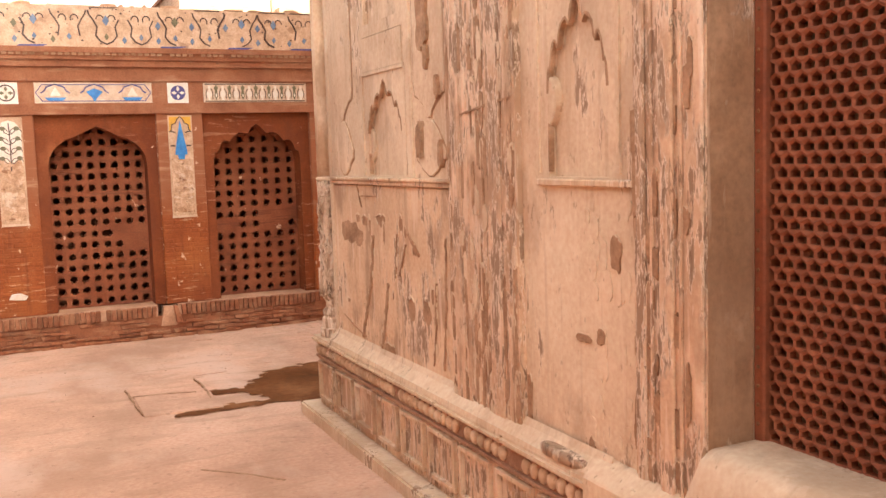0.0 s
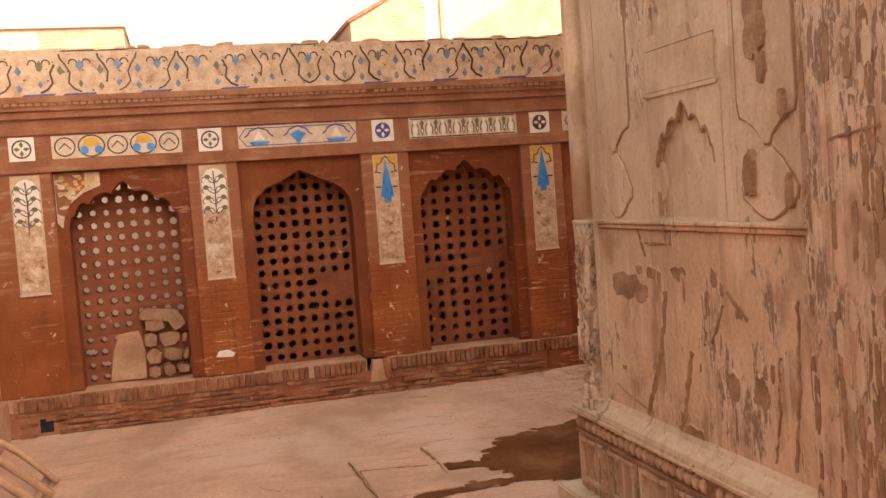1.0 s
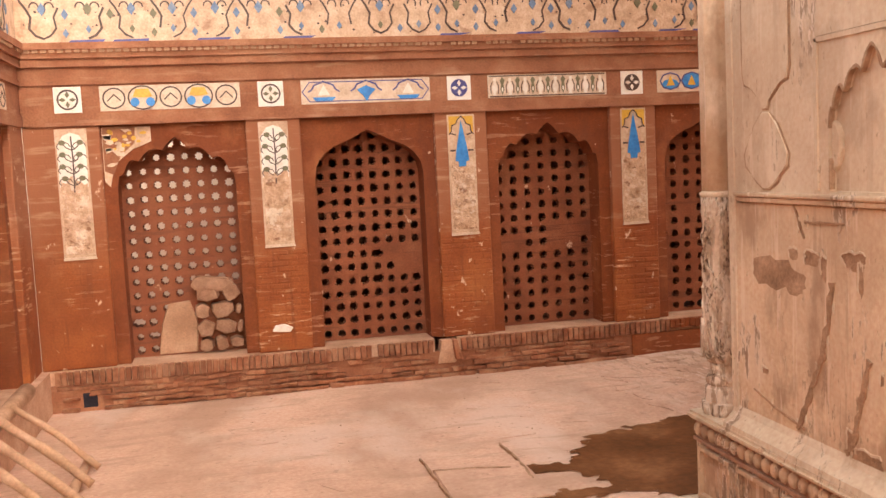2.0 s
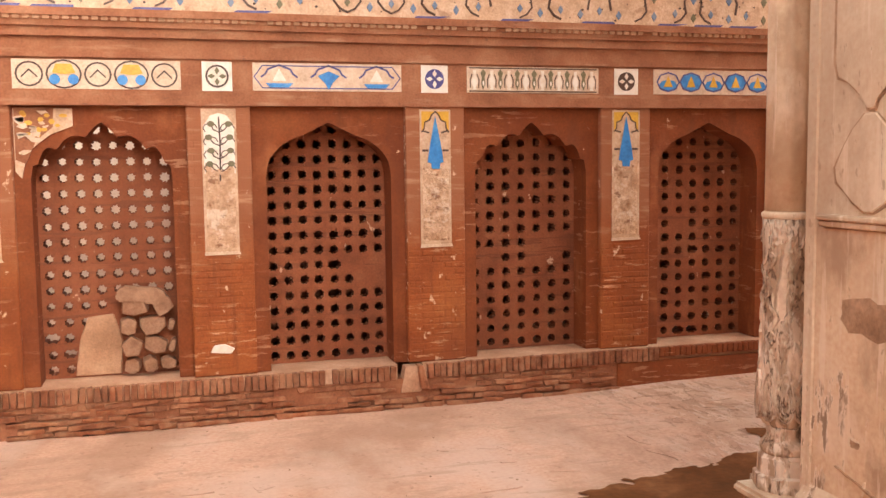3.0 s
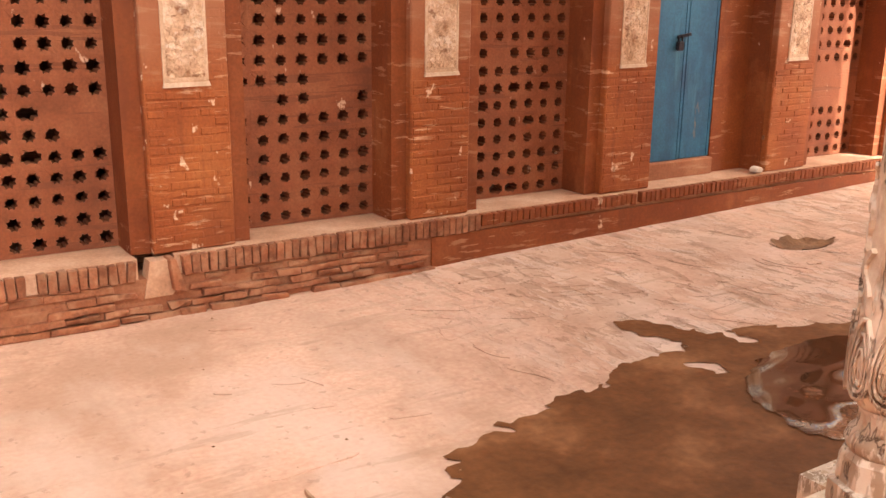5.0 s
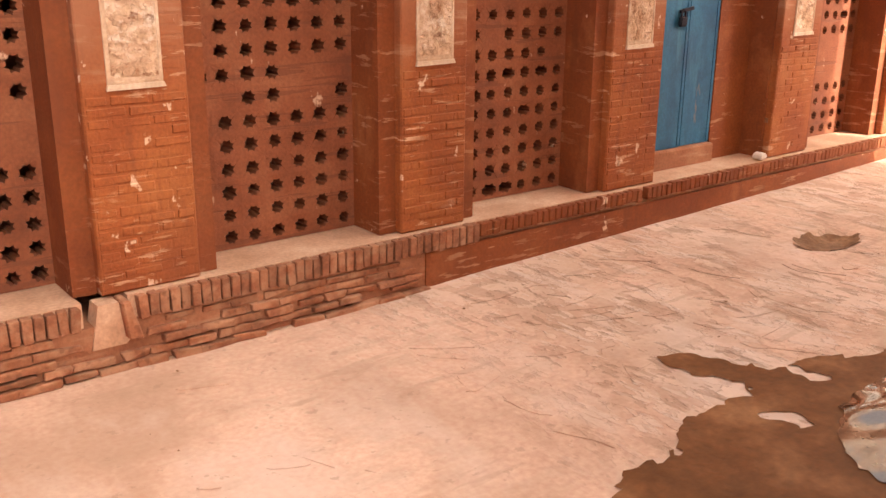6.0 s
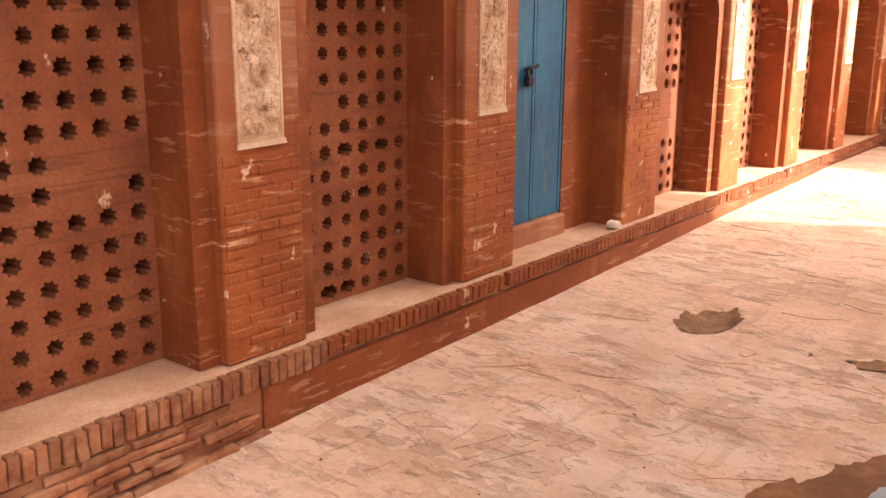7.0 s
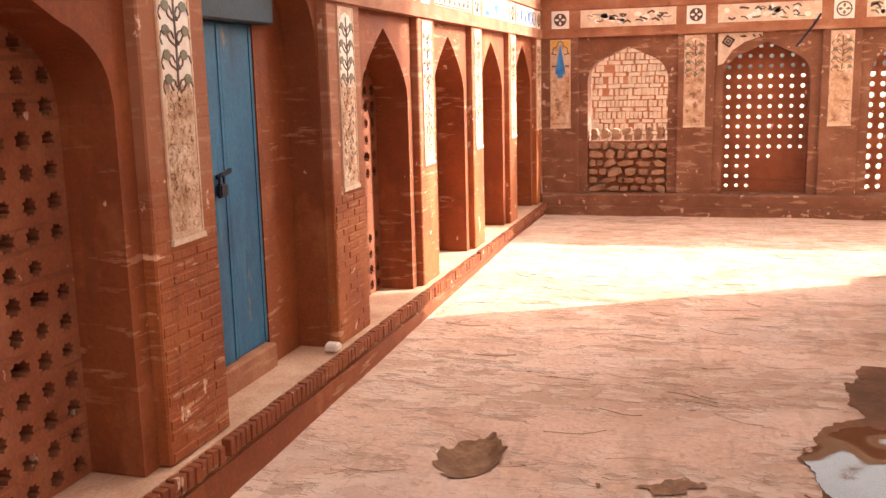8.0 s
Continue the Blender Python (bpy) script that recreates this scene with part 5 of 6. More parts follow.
lathe(bm, [(0.0882, 0.71), (0.0972, 0.725), (0.1008, 0.74), (0.0945, 0.757), (0.0792, 0.77), (0.0738, 0.79), (0.0756, 0.81), (0.0828, 0.825)], 0, 0, 32)
part("neck", bm, CARVED, column)
bm = B()
lathe(bm, [(0.0810, 0.822), (0.0936, 0.835), (0.1026, 0.855), (0.1089, 0.89), (0.1116, 0.94), (0.1080, 1.00), (0.1026, 1.10), (0.0990, 1.20), (0.0981, 1.35), (0.0999, 1.50), (0.1035, 1.60), (0.1044, 1.64)], 0, 0, 48, 0, 8, 0.10, 0.82, 0.90)
part("shaft", bm, CARVED, column, "carved shaft with leaf bulb")
for k in range(10):
    a = 2 * math.pi * k / 10
    bm = B()
    for r, w in ((0.058, 0.006), (0.042, 0.006), (0.026, 0.006)):
        ring = [(r * math.cos(t) * 0.6, 0.92 + r * 1.15 * math.sin(t) if math.sin(t) < 0 else 0.92 + r * 2.2 * math.sin(t) ** 1.5) for t in [2 * math.pi * i / 14 for i in range(14)]]
        ribbon(bm, ring + ring[:1], w, -0.117, -0.100)
    part("carved_petal", bm, CARVED, column, m=pose(0, 0, 0, 0, 0, math.degrees(a)))
for k in range(60):
    a, z = random.uniform(0, 360), random.uniform(1.05, 1.60)
    bm = B()
    pts, x = [], 0.0
    s = random.choice((-1, 1))
    for i in range(7):
        t = i / 6
        pts.append((s * 0.02 * math.sin(t * 5.5 + k), -0.05 + 0.10 * t))
    ribbon(bm, pts, random.uniform(0.008, 0.014), -0.106 - random.uniform(0, 0.006), -0.085)
    part("carved_vine", bm, CARVED, column, m=pose(0, 0, z, 0, 0, a))
bm = B()
lathe(bm, [(0.1045, 1.640), (0.1085, 1.648), (0.1085, 1.660), (0.1000, 1.668)], 0, 0, 32)
part("collar", bm, PLASTER, column)
bm = B()
lathe(bm, [(0.0972, 1.67), (0.0990, 2.2), (0.0990, 3.0), (0.0990, TTOP)], 0, 0, 48, 0, 10, 0.10, 1.7, 9)
part("upper_shaft", bm, PLASTER, column)


# ---- wet ground ----
def capsule(x, y, x0, y0, x1, y1, r):
    dx, dy = x1 - x0, y1 - y0
    t = max(0.0, min(1.0, ((x - x0) * dx + (y - y0) * dy) / (dx * dx + dy * dy)))
    return r - math.hypot(x - x0 - t * dx, y - y0 - t * dy)


def ellipse(x, y, cx, cy, rx, ry):
    return (1 - math.hypot((x - cx) / rx, (y - cy) / ry)) * min(rx, ry)


def ragged(x, y, amount):
    return amount * (noise.noise((x * 3.3, y * 4.3, 2.1)) + 0.6 * noise.noise((x * 9 + y * 4, (y * 0.8 - x * 0.3) * 26, 5.0)) + 0.3 * noise.noise((x * 30, y * 40, 1.0)))


def wet_field(x, y):
    f = max(ellipse(x, y, 4.55, -2.80, 0.92, 0.76), ellipse(x, y, 5.35, -2.75, 0.95, 0.82), ellipse(x, y, 6.2, -2.75, 0.75, 0.65), ellipse(x, y, 6.7, -3.05, 1.2, 0.75), ellipse(x, y, 8.8, -3.4, 0.9, 0.6), ellipse(x, y, 7.95, -2.98, 0.62, 0.44),
            capsule(x, y, 5.53, -1.54, 5.80, -2.25, 0.10), capsule(x, y, 6.0, -2.05, 6.35, -2.5, 0.13),
            capsule(x, y, 3.05, -3.27, 3.7, -3.2, 0.05), capsule(x, y, 3.25, -2.72, 3.75, -2.76, 0.045))
    f = min(f, -capsule(x, y, 5.27, -1.78, 5.44, -2.24, 0.035), -capsule(x, y, 5.18, -1.70, 5.27, -1.78, 0.06))
    return f + ragged(x, y, 0.105)


def water_field(x, y):
    return max(ellipse(x, y, 5.93, -2.76, 0.72, 0.52), ellipse(x, y, 7.85, -2.90, 0.52, 0.38)) + ragged(x, y, 0.05)


def hole_field(x, y):
    return ellipse(x, y, 7.70, -0.98, 0.27, 0.15) + 0.07 * noise.noise((x * 7, y * 9, 4.0)) + 0.03 * noise.noise((x * 17, y * 23, 1.0))


def patch(name, field, x0, x1, y0, y1, step, lift, mat):
    """A thin sheet on the ground wherever the field is above 0."""
    nx, ny = int((x1 - x0) / step), int((y1 - y0) / step)
    val = [[field(x0 + i * step, y0 + j * step) for i in range(nx + 1)] for j in range(ny + 1)]
    vs, fs, seen = [], [], {}

    def vert(x, y):
        key = (round(x, 4), round(y, 4))
        if key not in seen:
            seen[key] = len(vs)
            vs.append((x, y, ground_height(x, y) + lift))
        return seen[key]

    for j in range(ny):
        for i in range(nx):
            cell = [(i, j), (i + 1, j), (i + 1, j + 1), (i, j + 1)]
            if all(val[b][a] <= 0 for a, b in cell):
                continue
            poly = []
            for (a, b), (c, e) in zip(cell, cell[1:] + cell[:1]):
                p, q = val[b][a], val[e][c]
                if p > 0:
                    poly.append(vert(x0 + a * step, y0 + b * step))
                if (p > 0) != (q > 0):
                    t = p / (p - q)
                    poly.append(vert(x0 + (a + (c - a) * t) * step, y0 + (b + (e - b) * t) * step))
            poly = list(dict.fromkeys(poly))
            if len(poly) > 2:
                fs.append(poly)
    me = bpy.data.meshes.new(name)
    me.from_pydata(vs, [], fs)
    me.materials.append(mat)
    return smooth(new(name, me))


tagged(patch("wet_patch", wet_field, 2.9, 9.4, -3.95, -1.3, 0.03, 0.006, WET), "dark wet patch of mud with ragged edges on the floor", "puddle", kind="structure")
tagged(patch("puddle", water_field, 4.9, 8.6, -3.5, -2.0, 0.03, 0.011, WATER), "shallow puddle of standing water reflecting the sky", "puddle", kind="structure")
tagged(patch("pothole", hole_field, 7.3, 8.1, -1.3, -0.7, 0.02, 0.006, DAMP_AND_SHADE), "small damp hole broken into the floor", "hole", kind="structure")


def scar_field(x, y):
    return max(capsule(x, y, 7.46, -1.62, 7.56, -2.22, 0.02), capsule(x, y, 6.35, -0.9, 6.28, -1.2, 0.005)) + ragged(x, y, 0.12)


tagged(patch("floor_scar", scar_field, 6.1, 8.2, -2.5, -0.6, 0.02, 0.008, DAMP_AND_SHADE), "broken brown streak where the floor's skin is gone", "floor damage", kind="structure")

# lifted edges and scabs of the floor's plaster
for k in range(70):
    x, y = random.uniform(4.2, 12.5), random.uniform(-4.2, -0.25)
    if k < 40:
        x, y = random.uniform(0.8, 6.0), random.uniform(-5.0, -0.3)
    if wet_field(x, y) > -0.05 or (x > 3.7 and y < -3.5):
        continue
    bm = B()
    ln, w, a = random.uniform(0.08, 0.38), random.uniform(0.05, 0.14), random.gauss(-0.25, 0.5)
    p = [(t * ln, w * math.sin(math.pi * t) * random.uniform(0.5, 1.3) + random.uniform(-0.008, 0.008)) for t in (0, 0.2, 0.4, 0.6, 0.8, 1)] + [(t * ln, -0.006 - random.uniform(0, 0.01)) for t in (0.9, 0.6, 0.3, 0.1)]
    h = random.uniform(0.002, 0.005)
    top = [bm.verts.new((u, v, h)) for u, v in p]
    low = [bm.verts.new((u, v, -0.01)) for u, v in p]
    for i in range(len(p)):
        j = (i + 1) % len(p)
        bm.faces.new((top[i], top[j], low[j], low[i]))
    bm.faces.new(top)
    ob = part("floor_scab", bm, FLOOR, m=pose(x, y, ground_height(x, y), 0, random.uniform(-2, 2), math.degrees(a)))
    tagged(ob, "thin lifted flake of the floor's plaster", "debris", "flakes on the floor", "stuff")


def on_floor(bm, line, widths, lift):
    """A thin joined band lying on the floor along a line of (x, y)."""
    sheet = B()
    strip(sheet, line, widths, -lift, 0.004)
    for v in sheet.verts:
        x, down, y = v.co
        v.co = (x, y, ground_height(x, y) - down)
    bmesh.ops.recalc_face_normals(sheet, faces=sheet.faces)
    me = bpy.data.meshes.new("band")
    sheet.to_mesh(me)
    sheet.free()
    bm.from_mesh(me)
    bpy.data.meshes.remove(me)


random.seed(77)
for line in ([(3.32, -2.18), (3.345, -2.45), (3.335, -2.75), (3.315, -2.95)], [(2.77, -2.30), (2.783, -2.75), (2.79, -3.25)], [(2.79, -2.575), (3.05, -2.615), (3.30, -2.69)], [(2.95, -4.55), (3.17, -4.78), (3.36, -5.02)]):
    pts = []
    for (x0, y0), (x1, y1) in zip(line, line[1:]):
        pts += [(x0 + (x1 - x0) * k / 6 + random.uniform(-0.006, 0.006), y0 + (y1 - y0) * k / 6 + random.uniform(-0.006, 0.006)) for k in range(6)]
    bm = B()
    on_floor(bm, pts, [random.uniform(0.005, 0.017) for _ in pts], 0.0185 if line[0][1] > -4 else 0.004)
    tagged(part("floor_crack", bm, UNDERCOAT_AND_SHADE), "dark dusty crack in the floor's plaster", "crack", kind="structure")
ridges = B()
for k in range(120):
    if k < 40:
        x, y, a = random.uniform(4.6, 6.3), random.uniform(-1.75, -0.35), random.gauss(-0.5, 0.6)
    else:
        x, y, a = random.uniform(6.4, 11.5), random.uniform(-3.2, -0.4), random.gauss(1.57, 0.25)
    if wet_field(x, y) > -0.1 or hole_field(x, y) > -0.12:
        continue
    ln, w = random.uniform(0.08, 0.34), random.uniform(0.018, 0.050)
    line = [(x + math.cos(a) * ln * t + 0.02 * math.sin(t * 4 + k), y + math.sin(a) * ln * t) for t in (0, 0.2, 0.4, 0.6, 0.8, 1)]
    on_floor(ridges, line, [0.002, w * 0.6, w, w * 0.8, w * 0.5, 0.002], random.uniform(0.002, 0.0045))
tagged(part("floor_ridge", ridges, FLOOR), "thin trowel ridges and lifted edges in the floor's plaster", "floor damage", "", "stuff")
grit = B()
for k in range(46):
    x, y = random.uniform(1.2, 9.0), random.uniform(-4.6, -0.2)
    if (x > 3.6 and y < -3.5) or wet_field(x, y) > -0.03:
        continue
    r = random.uniform(0.004, 0.011)
    z = ground_height(x, y) - 0.001
    ring = [grit.verts.new((x + r * random.uniform(0.7, 1.2) * math.cos(a), y + r * random.uniform(0.7, 1.2) * math.sin(a), z)) for a in (0, 1.2, 2.4, 3.7, 5.0)]
    tip = grit.verts.new((x, y, z + r * 0.8))
    for i in range(5):
        grit.faces.new((ring[i], ring[(i + 1) % 5], tip))
tagged(part("floor_grit", grit, DAMP_AND_SHADE), "scattered dark grit and crumbs on the floor", "debris", "", "stuff")
SLAB = B()
box(SLAB, 2.80, 3.36, -3.20, -2.56, -0.05, 0.016)
bevel(SLAB, 0.006, 1)
tagged(part("paving_slab", SLAB, FLOOR), "slightly raised square paving slab in the floor", "paving", kind="structure")

# ---- blue door ----
door = holder("blue_door", pose(0, 0, 0), "faded blue two-leaf wooden door, padlocked, at the back of its recess", "door")
for x0, x1, dy in ((7.24, 7.70, 0.0), (7.715, 8.05, 0.012)):
    bm = B()
    box(bm, x0, x1, 0.245 + dy, 0.285 + dy, 0.47, 2.16)
    bevel(bm, 0.006, 1)
    leaf_ob = part("door_leaf", bm, BLUE_DOOR, door)
    for a, b in ((x0 + 0.004, x0 + 0.03), (x1 - 0.03, x1 - 0.004)):
        bm = B()
        box(bm, a, b, 0.240 + dy, 0.246 + dy, 0.48, 2.15)
        part("batten", bm, BLUE_DOOR, leaf_ob)
bm = B()
box(bm, 7.16, 8.16, 0.17, 0.36, 2.16, 2.31)
bevel(bm, 0.01, 1)
part("lintel", bm, DARK_BLUE, door, "nearly black blue-painted lintel")
bm = B()
box(bm, 7.16, 8.05, 0.20, 0.36, 0.33, 0.47)
bevel(bm, 0.01, 1)
part("door_sill", bm, BROWN, door)
bm = B()
prism(bm, [(8.05, 0.33), (8.46, 0.33), (8.46, 2.75), (7.14, 2.75), (7.14, 2.31), (8.05, 2.31)], 0.245, 0.40)
part("jamb", bm, RED, door)
bm = B()
box(bm, 7.16, 7.245, 0.24, 0.36, 0.33, 2.36)
part("jamb", bm, RED, door)
lock = holder("padlock", pose(7.60, 0.225, 1.37), "dark iron padlock hanging from a hasp on the blue door", "padlock")
bm = B()
box(bm, -0.035, 0.035, -0.02, 0.012, -0.05, 0.02)
bevel(bm, 0.008, 2)
part("lock_body", bm, IRON, lock)
bm = B()
ribbon(bm, [(-0.02, 0.015), (-0.02, 0.05), (0.0, 0.065), (0.02, 0.05), (0.02, 0.015)], 0.009, -0.01, 0.0)
part("shackle", bm, IRON, lock)
bm = B()
ribbon(bm, [(-0.01, 0.05), (0.12, 0.07)], 0.022, 0.006, 0.02)
part("hasp", bm, IRON, lock)

# ---- ladder of poles beside the west wall ----
ladder = holder("pole_ladder", pose(0, 0, 0), "rough wooden pole ladder leaning on the ledge", "ladder")


def pole(bm, a, b, r, n=10):
    a, b = Vector(a), Vector(b)
    ax = (b - a).normalized()
    side = ax.cross(Vector((0, 0, 1))).normalized()
    up = side.cross(ax)
    rings = []
    for k in range(7):
        t = k / 6
        c = a.lerp(b, t) + side * 0.012 * math.sin(t * 5 + a.y * 3) + up * 0.008 * math.sin(t * 7 + a.y)
        rr_ = r * (1 + 0.10 * math.sin(t * 9 + a.y * 5))
        rings.append([bm.verts.new(c + side * rr_ * math.cos(2 * math.pi * i / n) + up * rr_ * math.sin(2 * math.pi * i / n)) for i in range(n)])
    for p, q in zip(rings, rings[1:]):
        for i in range(n):
            bm.faces.new((p[i], p[(i + 1) % n], q[(i + 1) % n], q[i])).smooth = True
    bm.faces.new(rings[0][::-1])
    bm.faces.new(rings[-1])


for k in range(7):
    y = -1.81 - 0.345 * k
    bm = B()
    pole(bm, (0.24, y + 0.20, 0.46), (0.78, y, 0.045), 0.029 if k else 0.022)
    part("rung", bm, WOOD, ladder)
bm = B()
pole(bm, (0.20, -0.95, 0.40), (0.22, -4.2, 0.40), 0.055)
part("rail", bm, WOOD, ladder)
bm = B()
pole(bm, (0.70, -1.6, 0.045), (0.68, -4.3, 0.045), 0.032)
part("rail", bm, WOOD, ladder)


# ---- rubble ----
def stone_mesh(w, h, seed):
    random.seed(seed)
    bm = B()
    n = random.choice((5, 6, 6, 7))
    pts = [(w / 2 * (0.98 + random.uniform(-0.18, 0.05)) * max(-1, min(1, 1.25 * math.cos(2 * math.pi * (i + 0.5) / n))), h / 2 * max(-1, min(1, 1.25 * math.sin(2 * math.pi * (i + 0.5) / n))) * (0.98 + random.uniform(-0.18, 0.05))) for i in range(n)]
    prism(bm, pts, 0, 0.14)
    bevel(bm, 0.007, 1)
    return mesh_of("stone", bm, STONE)


def rubble(wall, u0, u1, z0, z1, d, rows, seed):
    random.seed(seed)
    z = z0
    for r in range(rows):
        h = (z1 - z0) / rows * random.uniform(0.85, 1.15)
        u = u0
        while u < u1 - 0.05:
            w = min(random.uniform(0.08, 0.22), u1 - u)
            if u1 - u - w < 0.05:
                w = u1 - u
            keep = random.getstate()
            me = stone_mesh(w - 0.008, h - 0.008, seed * 100 + r * 17 + int(u * 100))
            random.setstate(keep)
            ob = new("stone", me)
            ob.parent = wall
            ob.matrix_basis = pose(u + w / 2, d + random.uniform(-0.03, 0.02), z + h / 2, random.uniform(-5, 5), random.uniform(-20, 20), random.uniform(-8, 8)) @ Matrix.Diagonal((random.uniform(0.8, 1.05), 1, random.uniform(0.75, 1.1), 1))
            u += w
        z += h


rubble(wall_a, 1.34, 1.74, 0.35, 0.92, 0.20, 4, 3)
bm = B()
prism(bm, [(1.33, 0.90), (1.66, 0.86), (1.68, 0.95), (1.62, 0.985), (1.37, 1.01), (1.32, 0.96)], 0.16, 0.30)
bevel(bm, 0.015, 2)
part("stone", bm, STONE, wall_a)
bm = B()
prism(bm, [(1.02, 0.35), (1.34, 0.35), (1.36, 0.60), (1.30, 0.80), (1.12, 0.78), (1.06, 0.62)], 0.285, 0.31)
bevel(bm, 0.008, 1)
part("mortar_patch", bm, MORTAR, wall_a, "grey mortar smeared over the screen")
bm = B()
box(bm, 1.02 - HALF, 1.02 + HALF, 0.16, 0.30, 0.45, 1.06)
part("rubble_core", bm, BROWN, wall_f)
rubble(wall_f, 1.02 - HALF, 1.02 + HALF, 0.45, 1.08, 0.07, 6, 8)
random.seed(11)
for k in range(14):
    ob = new("stone", stone_mesh(random.uniform(0.08, 0.13), random.uniform(0.07, 0.11), 900 + k))
    ob.parent = wall_f
    ob.matrix_basis = pose(1.02 - HALF + 0.07 + (k % 7) * 0.13, 0.12 + random.uniform(0, 0.05), 1.10 + 0.06 * (k // 7) + random.uniform(0, 0.03), 0, random.uniform(-20, 20), 0)

# Unseen block added behind the arch to keep sun off the floor.
bm = B()
box(bm, 0.44, 1.60, DEEP + 0.01, 0.92, 2.20, 2.60)
part("sun_block", bm, BROWN, wall_f)
# white stone in a pilaster, plaster corner by the first arch, drain
bm = B()
prism(bm, [(1.97, 0.515), (2.12, 0.50), (2.15, 0.54), (2.08, 0.575), (2.0, 0.57)], -0.012, 0.02)
bevel(bm, 0.006, 1)
part("white_stone", bm, TILE_WHITE, wall_a, "pale stone set in the pilaster")
bm = B()
prism(bm, [(0.72, 1.85), (0.76, 1.80), (0.80, 1.98), (0.95, 2.10), (1.10, 2.16), (1.10, 2.28), (0.72, 2.28)], 0.044, 0.06)
part("painted_spandrel", bm, TILE, wall_a, "remnant of a painted floral spandrel")
motif = B()
for k in range(16):
    u, z = random.uniform(0.74, 1.05), random.uniform(2.0, 2.26)
    if z > 1.85 + (u - 0.72) * 0.95:
        prism(motif, disc(u, z, random.uniform(0.012, 0.03), random.uniform(0.01, 0.022), 6, random.random()), 0.040, 0.05)
part("painted_flower", motif, TILE_YELLOW, wall_a)
# This pale prism stands for a light sand pile.
bm = B()
prism(bm, [(3.38, 0.12), (3.53, 0.12), (3.57, 0.16), (3.52, 0.32), (3.42, 0.32)], -0.055, 0.05)
part("sand_heap", bm, SILL, wall_a, "light sand heap in the ledge gap")
bm = B()
prism(bm, [(3.53, 0.15), (3.60, 0.14), (3.55, 0.33), (3.51, 0.33)], -0.10, 0.02)
bevel(bm, 0.008, 1)
part("drain_brick", bm, BRICK, wall_a)
# Dark plate on the plinth, painting the shade inside a drain hole.
for x0, x1, z0, z1 in ((0.43, 0.54, 0.03, 0.15),):
    bm = B()
    box(bm, x0, x1, -0.0465, -0.03, z0, z1)
    part("drain_hole_shade", bm, IRON, wall_a)
bm = B()
prism(bm, [(8.30, 0.35), (8.37, 0.345), (8.40, 0.37), (8.36, 0.40), (8.31, 0.39)], -0.04, 0.04)
bevel(bm, 0.01, 1)
tagged(part("loose_stone", bm, PALE), "small pale stone lying on the ledge by the doorway", "stone")
bm = B()
box(bm, 5.2, XR, -0.056, -0.04, -0.05, 0.222)
part("plinth_render", bm, RED, wall_a, "red limewashed plinth")

# ---- houses beyond ----
def house(name, x0, x1, y0, y1, tops, mat, label):
    """tops: (x, z) along the roofline from left to right."""
    ob = holder(name, ID, label, "building")
    bm = B()
    prism(bm, [(x0, 0), (x1, 0)] + [(x, z) for x, z in tops[::-1]], y0, y1)
    part("wall", bm, mat, ob)
    return ob


h1 = house("brick_house", -14, 0.8, 16, 22, [(-14, 6.60), (0.8, 6.56)], FAR_BRICK, "brick house with a flat roof and a pierced vent")
bm = B()
box(bm, -2.6, -1.2, 15.95, 16.0, 5.9, 6.4)
for k in range(24):
    box(bm, -2.5 + (k % 6) * 0.22, -2.38 + (k % 6) * 0.22, 15.9, 15.96, 5.95 + (k // 6) * 0.11, 6.01 + (k // 6) * 0.11)
part("pierced_vent", bm, PALE, h1)
bm = B()
box(bm, -14, 0.85, 15.9, 22, 6.52, 6.62)
part("coping", bm, PALE, h1)
h2 = house("garden_wall", 0.8, 6.5, 17, 17.4, [(0.8, 5.93), (2.3, 5.98), (2.5, 6.14), (3.0, 6.10), (3.6, 6.0), (6.5, 6.02)], FAR_BRICK, "broken brick wall top beyond the court")
h3 = house("white_block", 2.75, 3.25, 16, 16.4, [(2.75, 6.2), (3.25, 6.24)], PALE, "small white rendered roof block")
h4 = house("brick_tower", 6.5, 8.55, 16, 22, [(6.5, 6.52), (7.6, 7.10), (8.55, 7.6)], FAR_BRICK, "brick house gable with a sloping roofline")
bm = B()
prism(bm, [(6.42, 6.47), (8.6, 7.62), (8.6, 7.72), (6.42, 6.57)], 15.93, 22)
part("coping", bm, BRICK, h4)
h5 = house("white_stair_tower", 8.55, 9.47, 16.5, 19, [(8.55, 9.5), (9.47, 9.5)], PALE, "tall white rendered tower")
bm = B()
box(bm, 9.1, 9.2, 16.42, 16.5, 0, 9.5)
part("pipe", bm, WOOD, h5)
h6 = house("brick_gable", 9.2, 20, 16, 22, [(9.2, 6.0), (11.0, 6.97), (14, 8.5), (20, 8.5)], FAR_BRICK, "brick gable wall with a rising roofline")

# ---- courses of single bricks, last ----
random.seed(5)


def brick_mesh(w, h, dpt, mat, jit, name="brick"):
    bm = B()
    box(bm, -w / 2, w / 2, 0, dpt, -h / 2, h / 2, 0, jit)
    bevel(bm, 0.004, 1)
    return mesh_of(name, bm, mat)


SOLDIER = [brick_mesh(0.041, 0.108, 0.05, BRICK, 0.003) for _ in range(5)]
WASHED = [brick_mesh(0.042, 0.078, 0.05, RED, 0.003) for _ in range(5)]
x = XL + 0.12
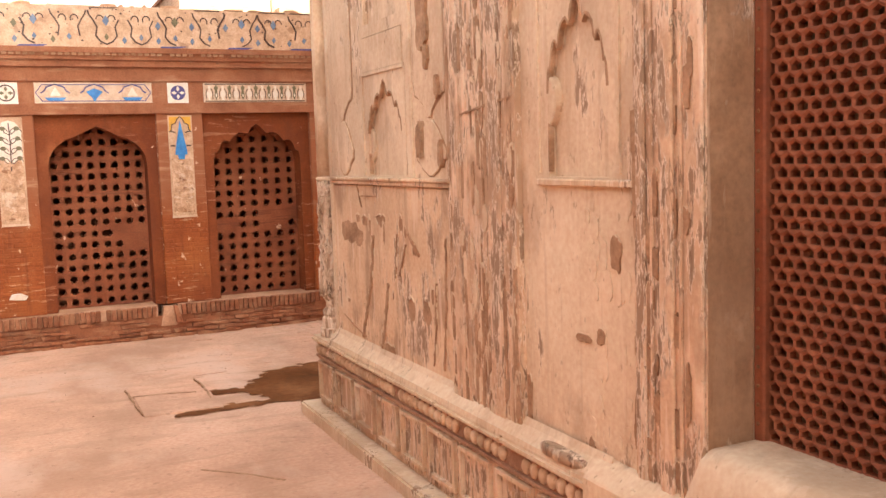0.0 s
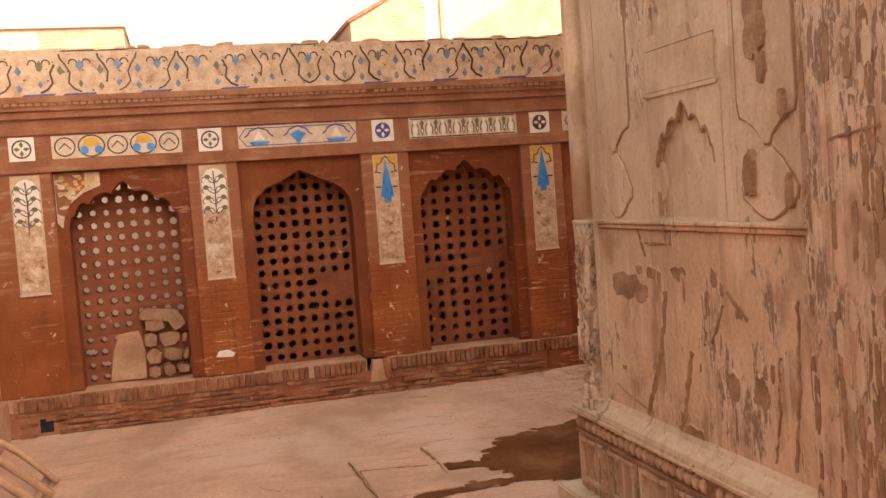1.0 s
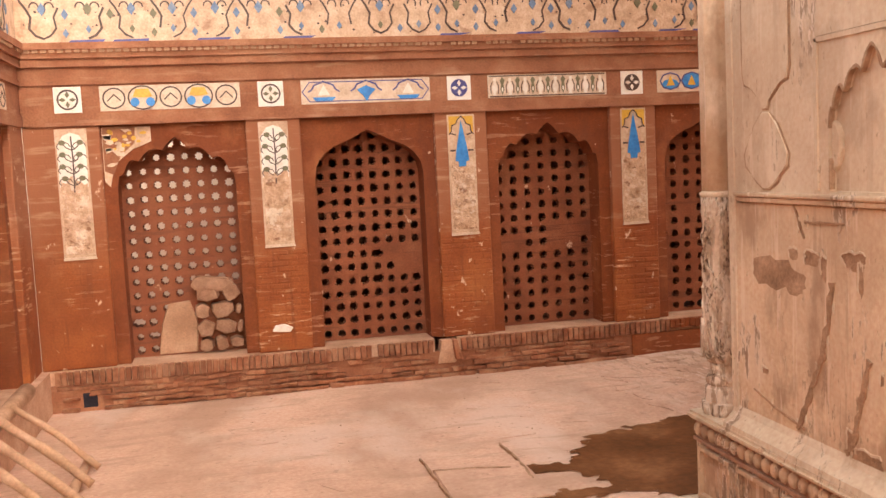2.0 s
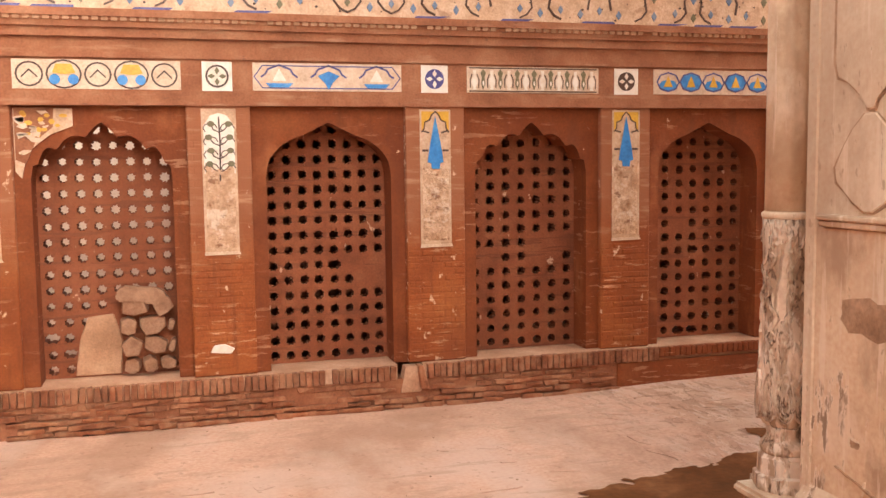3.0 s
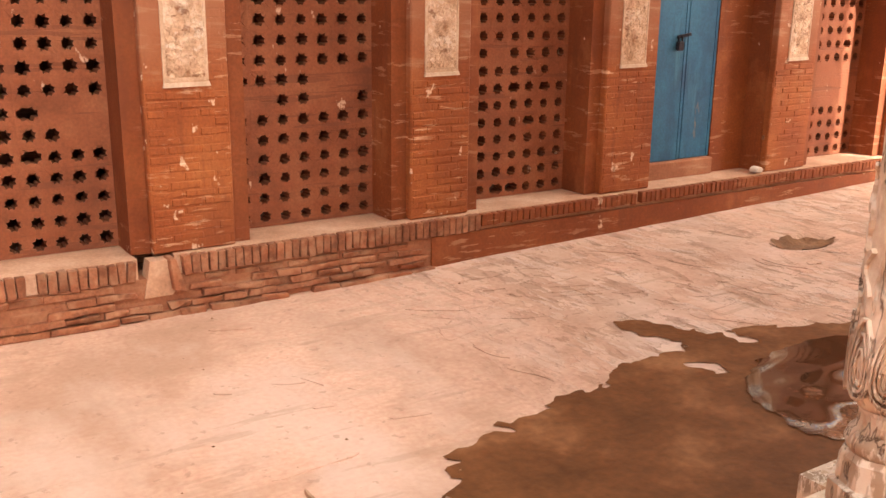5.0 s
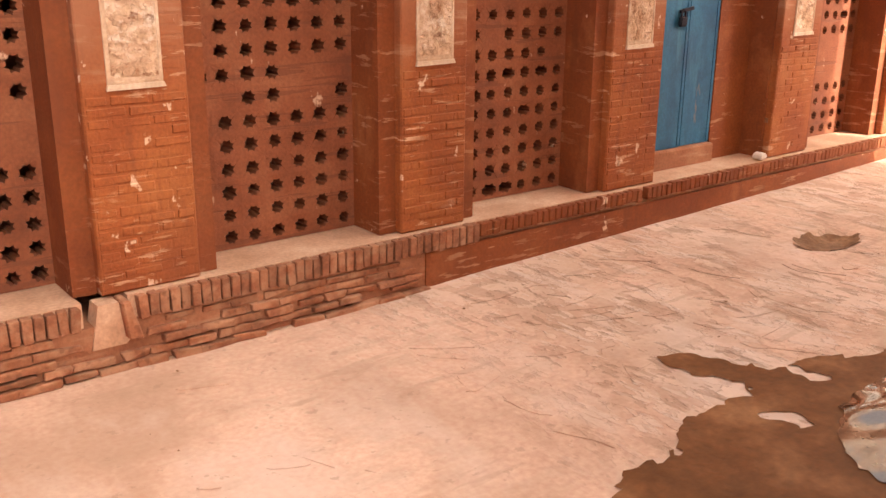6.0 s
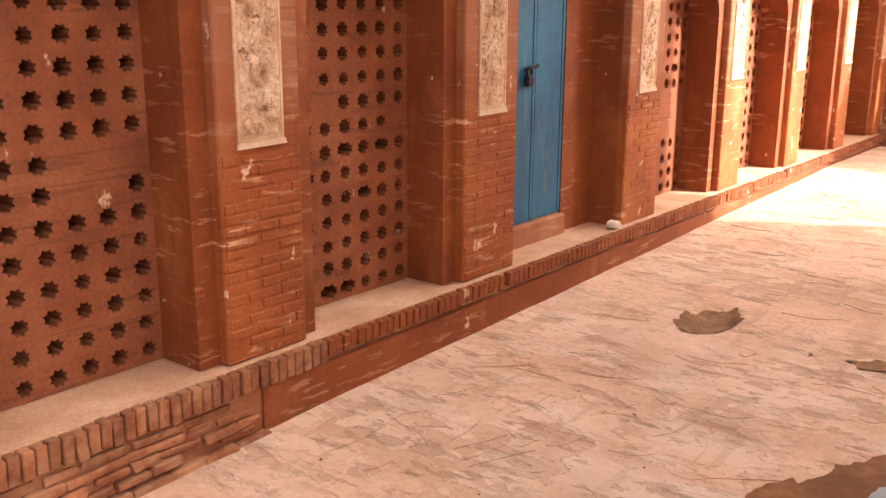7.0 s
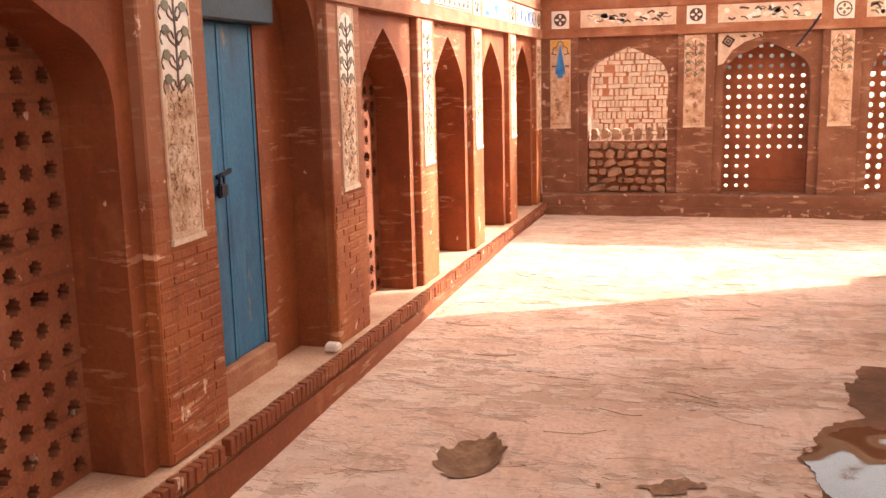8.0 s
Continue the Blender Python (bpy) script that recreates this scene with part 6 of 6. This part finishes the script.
while x < XR - 0.05:
    if not GAP[0] - 0.02 < x < GAP[1] + 0.02 and random.random() > 0.015:
        far = x > 5.55
        ob = new("brick", random.choice(WASHED if far else SOLDIER))
        ob.parent = wall_a
        ob.matrix_basis = pose(x, -0.074 + random.uniform(-0.005, 0.005), (0.293 if far else 0.281) + random.uniform(-0.004, 0.003), 0, random.uniform(-2.5, 2.5), random.uniform(-2, 2))
    x += 0.0495
LYING = [brick_mesh(random.uniform(0.10, 0.21), random.uniform(0.030, 0.042), 0.12, BRICK, 0.009) for _ in range(12)]
for row in range(5):
    x = XL + 0.2 + 0.09 * (row % 2)
    while x < 5.25 - row * 0.05:
        bare = (2.5 < x < 2.92 and row in (2, 3)) or (GAP[0] - 0.06 < x < GAP[1] + 0.08 and row > 1) or (0.36 < x < 0.6 and row < 3)
        if not bare and random.random() > 0.05:
            ob = new("brick", random.choice(LYING))
            ob.parent = wall_a
            ob.matrix_basis = pose(x + random.uniform(-0.015, 0.015), -0.066 - 0.007 * (4 - row) + random.uniform(-0.006, 0.016), 0.018 + row * 0.044 + random.uniform(-0.004, 0.004), random.uniform(-3, 3), random.uniform(-2.5, 2.5), random.uniform(-1.5, 1.5))
        x += 0.165
PAINTED = [brick_mesh(0.165, 0.040, 0.03, PILASTER, 0.003) for _ in range(6)]
for i in (1, 2, 3, 4, 5):
    a, b = PIL[i]
    for row in range(18):
        x = a + 0.01 - (0.08 if row % 2 else 0.0)
        z = LEDGE + 0.03 + row * 0.048
        while x < b - 0.05:
            x0, x1 = max(x, a + 0.012), min(x + 0.175, b - 0.012)
            if x1 - x0 > 0.05 and random.random() > 0.22:
                ob = new("brick", random.choice(PAINTED))
                ob.parent = wall_a
                ob.matrix_basis = pose((x0 + x1) / 2, -random.uniform(0.001, 0.0065), z + random.uniform(-0.002, 0.002), 0, random.uniform(-1, 1), 0) @ Matrix.Diagonal(((x1 - x0 - 0.009) / 0.165, 1, 1, 1))
            x += 0.182
x = PIL[5][0]
for row in range(15):
    for k in range(2):
        y = 0.005 + 0.12 * k + (0.05 if row % 2 else 0.0)
        if y > 0.20 or random.random() < 0.25:
            continue
        ob = new("brick", random.choice(PAINTED))
        ob.parent = wall_a
        ob.matrix_basis = pose(x - random.uniform(0.001, 0.006), y + 0.05, LEDGE + 0.03 + row * 0.048, 0, random.uniform(-1, 1), -90) @ Matrix.Diagonal((0.62, 1, 1, 1))
# Dark boxes, slightly proud, stand in for the shade of missing bricks.
for y, z in ((0.13, 1.05), (0.14, 0.93), (0.03, 0.60)):
    bm = B()
    box(bm, x - 0.0075, x + 0.02, y, y + 0.075, z, z + 0.035, 0, 0.003)
    part("gap_shade", bm, DAMP_AND_SHADE, wall_a)
yard = holder("wall_yard", pose(XR + 4.0, 0, 0, 0, 0, -90), "sunlit pale brick wall in the yard behind the rubble", "wall", kind="structure")
bm = B()
box(bm, -3.6, 1.75, 0.01, 0.3, 0, 2.5)
part("wall_core", bm, BROWN, yard)
YARD = [brick_mesh(0.2, 0.062, 0.03, PALE_BRICK, 0.008) for _ in range(4)]
UPRIGHT = [brick_mesh(0.058, 0.108, 0.03, PALE_BRICK, 0.008) for _ in range(4)]
z = 0.20
for row in range(26):
    flat = row % 2 == 0
    x = -0.2 + 0.05 * (row % 4)
    while x < 1.65:
        if random.random() > 0.04:
            ob = new("brick", random.choice(YARD if flat else UPRIGHT))
            ob.parent = yard
            ob.matrix_basis = pose(x, random.uniform(-0.022, 0.004), z, 0, random.uniform(-3, 3), random.uniform(-4, 4)) @ Matrix.Diagonal((random.uniform(0.8, 1.03), 1, random.uniform(0.85, 1.05), 1))
        x += 0.215 if flat else random.choice((0.063, 0.066, 0.085))
    z += 0.092
